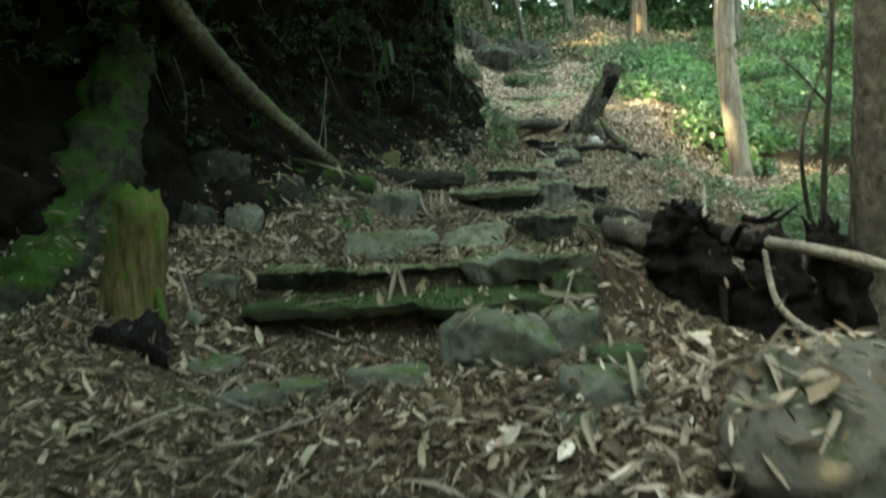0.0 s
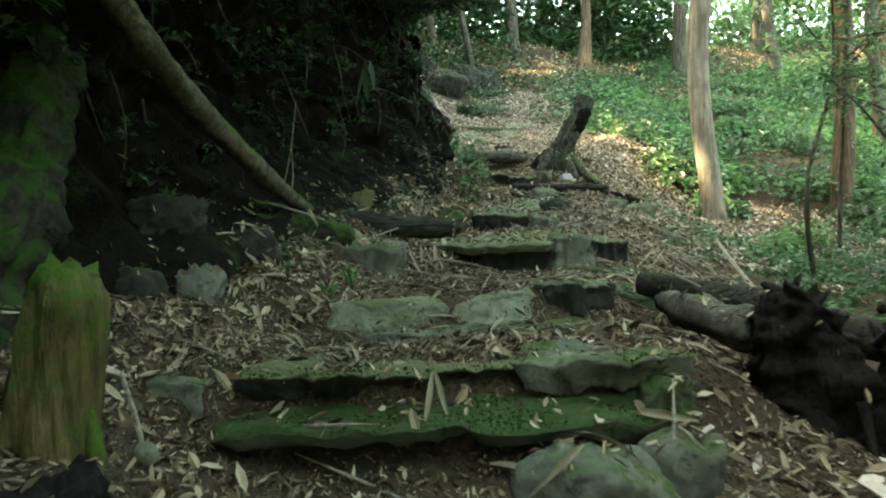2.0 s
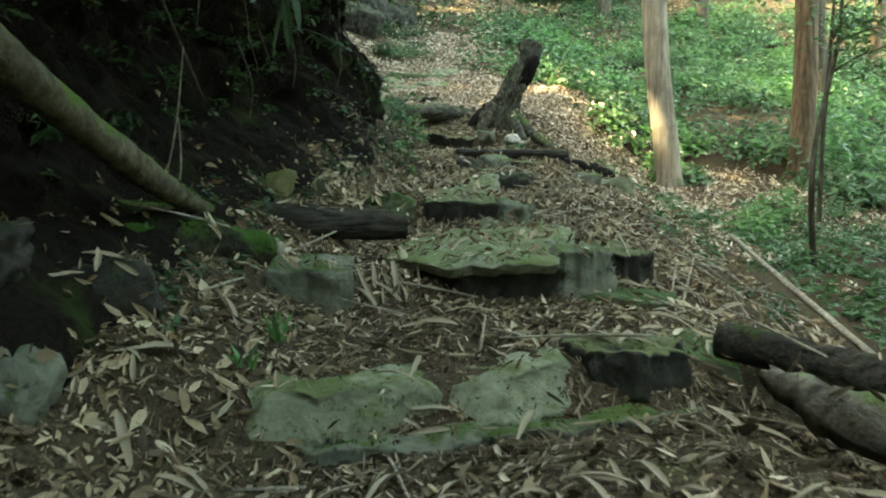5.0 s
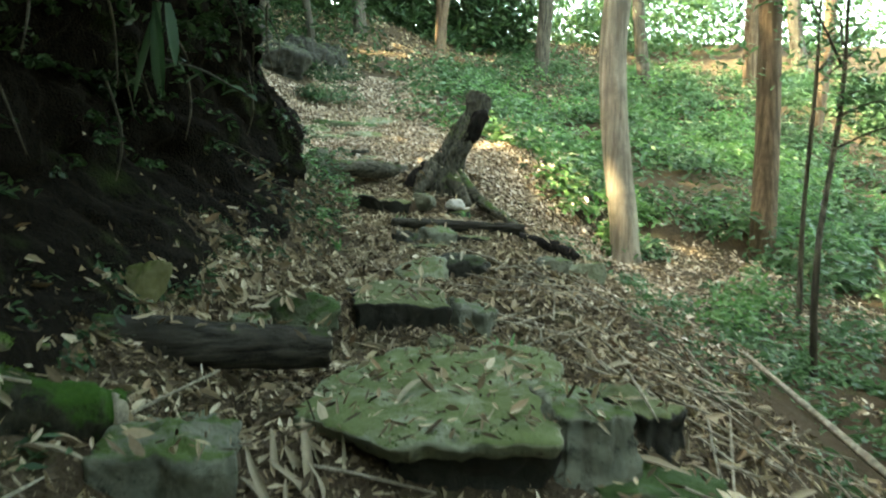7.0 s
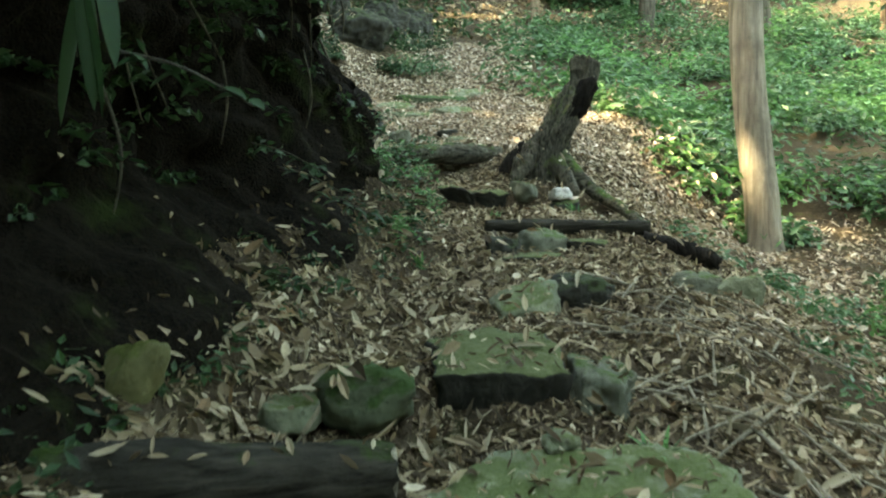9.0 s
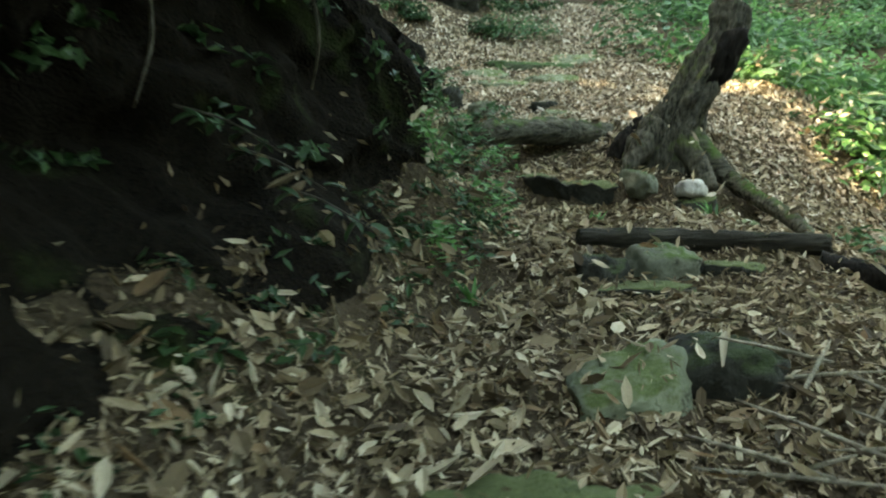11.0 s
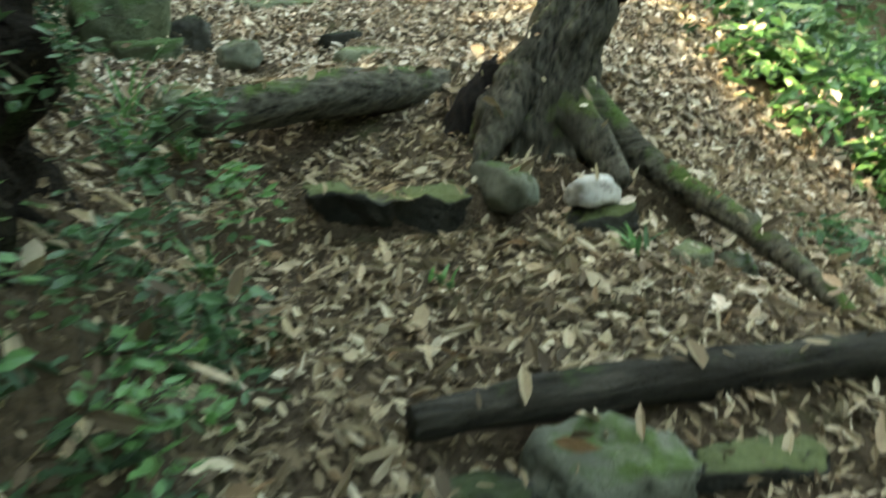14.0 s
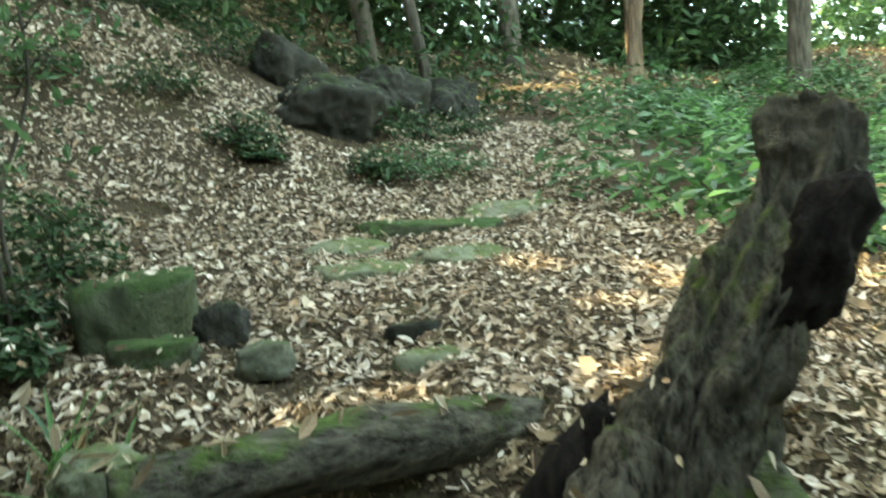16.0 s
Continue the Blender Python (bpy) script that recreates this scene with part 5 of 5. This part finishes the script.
def drop(x, y):
    z = hz(x, y)
    hit, p, nrm, *_ = scene.ray_cast(graph, (x, y, z + 0.6), (0, 0, -1), distance=0.9)
    return (p.z, nrm) if hit else (z, Vector((0, 0, 1)))


bpy.context.view_layer.update()
sheath_meshes = []
for k in range(8):
    proto = part("bamboo_sheath", sheath_bm(rs.uniform(0.12, 0.36), rs.uniform(0.015, 0.042), k), STRAW)
    sheath_meshes.append(proto)
spots = [(rs.normal(0.95, 0.4), rs.uniform(2.2, 5.2)) for _ in range(135)] + [(rs.uniform(-1.5, 0.4), rs.uniform(2.4, 4.9)) for _ in range(34)]
spots += [(rs.uniform(-1.7, 1.5), rs.uniform(5.8, 8.6)) for _ in range(120)] + [(rs.uniform(-1.2, 2.2), rs.uniform(8.8, 12)) for _ in range(14)] + [(rs.uniform(1.4, 2.6), rs.uniform(7, 11)) for _ in range(30)]
for k, (x, y) in enumerate(spots):
    proto = sheath_meshes[k % 8]
    z, nrm = drop(x, y)
    m = Matrix.Translation((x, y, z + 0.015)) @ nrm.to_track_quat("Z", "Y").to_matrix().to_4x4() @ pose(0, 0, 0, rs.uniform(-8, 8), rs.uniform(-25, 25), rs.uniform(0, 360))
    ob = proto if k < 8 else copy_thing(proto, m)
    ob.matrix_world = m
    tagged(ob, "dry straw-coloured bamboo sheath lying on the path", "bamboo sheath", "bamboo sheaths on the ground")
for k in range(170):
    x, y = (rs.uniform(1.5, 3.3), rs.uniform(6.5, 12)) if k < 145 else (rs.uniform(-1.6, 1.6), rs.uniform(2.5, 9))
    z, nrm = drop(x, y)
    ln, a = rs.uniform(0.25, 0.9), rs.uniform(0, 6.28)
    d = Vector((math.cos(a), math.sin(a), 0)) * ln / 2
    d = d - nrm * d.dot(nrm)
    c = Vector((x, y, z + 0.02))
    ob = part("stick", tube_bm([c - d, c + Vector((0, 0, 0.02)), c + d + Vector((0, 0, 0.03))], [0.007, 0.009, 0.004], 6, 0.2, k, 8), STICK)
    tagged(ob, "thin dry stick lying on the ground", "stick", "sticks on the ground")
# the forked sheath leaning on the first step
ob = thing("forked_sheath", (-0.28, 5.28, 0.6), "forked straw-coloured bamboo sheath leaning on the step", "bamboo sheath")
for s in (-1, 1):
    part("prong", sheath_bm(0.26, 0.03, 40 + s), STRAW, ob).matrix_local = pose(0.032 * s, 0.0, 0.1, 76, 0, 0) @ pose(0, 0, 0, 0, 0, 13 * s)

# sheaths caught on the log, and a tangle of them under the broad slab
caught = [pose(-0.96, 9.72, 1.66, 8, 0, -80), pose(-0.93, 9.6, 1.6, 50, 10, -25), pose(-0.62, 9.6, 1.42, 30, 0, 60)]
caught += [pose(rs.normal(-0.08, 0.09), rs.uniform(8.48, 8.66), rs.uniform(1.06, 1.18), rs.uniform(35, 80), rs.uniform(-30, 30), rs.uniform(-50, 50)) for _ in range(11)]
for k, m in enumerate(caught):
    tagged(copy_thing(sheath_meshes[(3 * k) % 8], m), "dry straw-coloured bamboo sheath caught on the step", "bamboo sheath", "bamboo sheaths on the ground")
for k, (a, b) in enumerate([((-1.44, 8.95, 1.6), (-1.2, 8.9, 2.62)), ((-1.34, 8.95, 1.6), (-1.26, 8.9, 2.2))]):
    ob = part("dry_stem", tube_bm([a, ((a[0] + b[0]) / 2 + 0.03, 8.93, (a[2] + b[2]) / 2), b], [0.006, 0.006, 0.004], 6, 0.15, 60 + k, 12), STICK)
    tagged(ob, "thin dry stem leaning in the hollow of the bank", "stem", "stems by the bank")

# ---- fallen leaves ----
x, y = scatter(115000, -2.9, 4.6, 0.8, 16.3, lambda x, y: (x > foot(y) - 0.1) & (bumps(x, y, 0.35, 27) > 0.3 - 1.4 * smooth(0.0, 0.7, x - foot(y)) - 2 * smooth(8.2, 6.8, y)) & (bumps(x, y, 0.8, 21) + 0.5 * bumps(x, y, 0.3, 22) + 0.95 * smooth(8.5, 11.5, y) + 0.3 * np.abs(x - centre(y)) > -0.3) & (x < centre(y) + 2.8))
thin = rng.uniform(0, 1, len(x)) < 0.4 + 0.6 * smooth(7.0, 10.0, y) + 0.5 * smooth(1.0, 1.5, centre(y) - x) * smooth(4.5, 5.5, y) * smooth(8.2, 7.4, y)
side = (x < centre(y) + 1.75) | (y > 11.5) | (rng.uniform(0, 1, len(x)) < 0.25)
x, y = x[thin & side], y[thin & side]
litter("leaf_litter", x, y, 0.025, 0.07, LITTER, "brown and tan fallen leaves strewn over the path", 0.5, slim=0.42, rest=0.25, big=2.0)
x, y = scatter(110000, -2.6, 3.8, 1.0, 16.3, lambda x, y: (x > foot(y) - 0.1) & (x < centre(y) + 1.8))
litter("leaf_crumbs", x, y, 0.01, 0.03, CRUMBS, "crumbled leaf bits and twigs on the soil", 0.6, over=0.004, big=2.2)
x, y = scatter(30000, -2.6, 2.6, 0.8, 10.5, lambda x, y: (x > foot(y) + 0.1) & (bumps(x, y, 0.6, 71) + 0.4 * bumps(x, y, 0.22, 72) > -0.25 + 0.9 * smooth(7.5, 10.5, y)) & (x < centre(y) + 2.3) & ((x > centre(y) - 1.0) | (y < 8.1)))
litter("bamboo_leaf_litter", x, y, 0.04, 0.11, BLADES, "thin straw-like dry bamboo leaves matted on the path", 0.3, slim=0.26, rest=0.12, big=1.6)
x, y = scatter(420, -2.2, 3.4, 1.5, 15.5, lambda x, y: (x > foot(y) + 0.05) & (x < centre(y) + 2.2))
litter("large_leaves", x, y, 0.07, 0.13, LITTER, "large dry curled leaves scattered on the path", 0.45, rest=0.6, big=1.2)
x, y = scatter(2200, -1.2, 1.6, 9.8, 13.6, lambda x, y: (x > foot(y) + 0.02) & (x < foot(y) + 1.5) & (bumps(x, y, 0.5, 73) > -0.3))
litter("large_leaves", x, y, 0.06, 0.13, LITTER, "large dry leaves drifted at the foot of the bank", 0.5, rest=0.6, big=1.3)
x, y = scatter(420, 0.2, 2.0, 1.5, 5.2, lambda x, y: x > 0)
litter("large_leaves", x, y, 0.08, 0.16, LITTER_LIGHT, "large pale dry leaves heaped beside the path", 0.5, rest=0.6, big=1.2)
x, y = scatter(100000, -6, 7, 16, 25, lambda x, y: (x < hill_edge(y) + 0.4) & (bumps(x, y, 0.7, 23) > -0.75 + 1.1 * smooth(20.5, 23.5, y - 0.5 * x)))
litter("leaf_litter", x, y, 0.03, 0.07, LITTER_LIGHT, "pale dry fallen leaves covering the clearing", rest=0.2)
x, y = scatter(16000, 2.6, 8, 8, 17, lambda x, y: (x > centre(y) + 0.6) & (bumps(x, y, 0.9, 24) > -0.3) & ((y > 11.3) | (bumps(x, y, 0.5, 25) > 0.45)))
litter("leaf_litter", x, y, 0.04, 0.09, LITTER_LIGHT, "pale fallen leaves on the slope below the path", rest=0.3)
x, y = scatter(5000, 4.2, 8.5, 13.5, 18.5, lambda x, y: x < hill_edge(y) + 1.5)
litter("leaf_litter", x, y, 0.05, 0.1, LITTER_LIGHT, "pale fallen leaves round the foot of the tree", rest=0.3)
x, y = scatter(14000, -8, 16, 24, 36, lambda x, y: x > -9)
litter("leaf_litter", x, y, 0.08, 0.16, LITTER, "fallen leaves on the upper hillside")
x, y = scatter(45000, -3, 5, 16, 22, lambda x, y: x < hill_edge(y))
litter("leaf_crumbs", x, y, 0.014, 0.03, CRUMBS, "crumbled leaf bits on the soil of the clearing", 0.6, over=0.004, big=2.0)
# leaves caught on the bank
ci = rs.choice(cols[(BANK[0, :, 1] > 4) & (BANK[0, :, 1] < 17)], 420)
fl = rs.uniform(0.8, 6, 420) * rs.uniform(0.1, 1, 420)
c = np.array([bank_spot(i, f) for i, f in zip(ci, fl)]) + np.array([0.015, 0, 0.01])
ob = leaves("caught_leaves", c, np.tile([0.6, -0.2, 0.7], (len(c), 1)), rs.uniform(0.03, 0.09, len(c)), rs.uniform(0.015, 0.035, len(c)), LITTER, 0.5, 0.6, rs)
tagged(ob, "dead leaves caught on the earth bank", "leaf litter", kind="stuff")
# moss tufts on stones, logs and the rotting wood
px = np.concatenate([rs.uniform(-1.42, 1.12, 2600), rs.normal(-1.35, 0.3, 3000), rs.uniform(-0.9, 1.5, 2200), rs.uniform(1.0, 2.7, 1200)])
py = np.concatenate([rs.uniform(5.1, 5.5, 2600), rs.normal(8.6, 0.25, 3000), rs.uniform(6.7, 8.6, 2200), rs.uniform(15.4, 16.6, 1200)])
ok = bumps(px, py, 0.22, 41) > -0.1
at, up = [], []
bpy.context.view_layer.update()
graph = bpy.context.evaluated_depsgraph_get()
for x, y in zip(px[ok], py[ok]):
    z = hz(x, y)
    hit, p, nrm, _, ob, _ = scene.ray_cast(graph, (x, y, z + 0.6), (0, 0, -1), distance=0.9)
    if hit and (ob.name.startswith("step_stone") or ob.name.startswith("bark")):
        at.append(p)
        up.append(nrm)
at, up = np.array(at), np.array(up)
n = len(at)
ob = leaves("moss_tufts", at + up * 0.004, up * 0.6 + np.array([0, 0, 0.3]), rs.uniform(0.012, 0.032, n), rs.uniform(0.006, 0.014, n), MOSS, 0.9, 0.6, rs)
tagged(ob, "tufts of green moss on stones and rotting logs", "moss", kind="stuff")
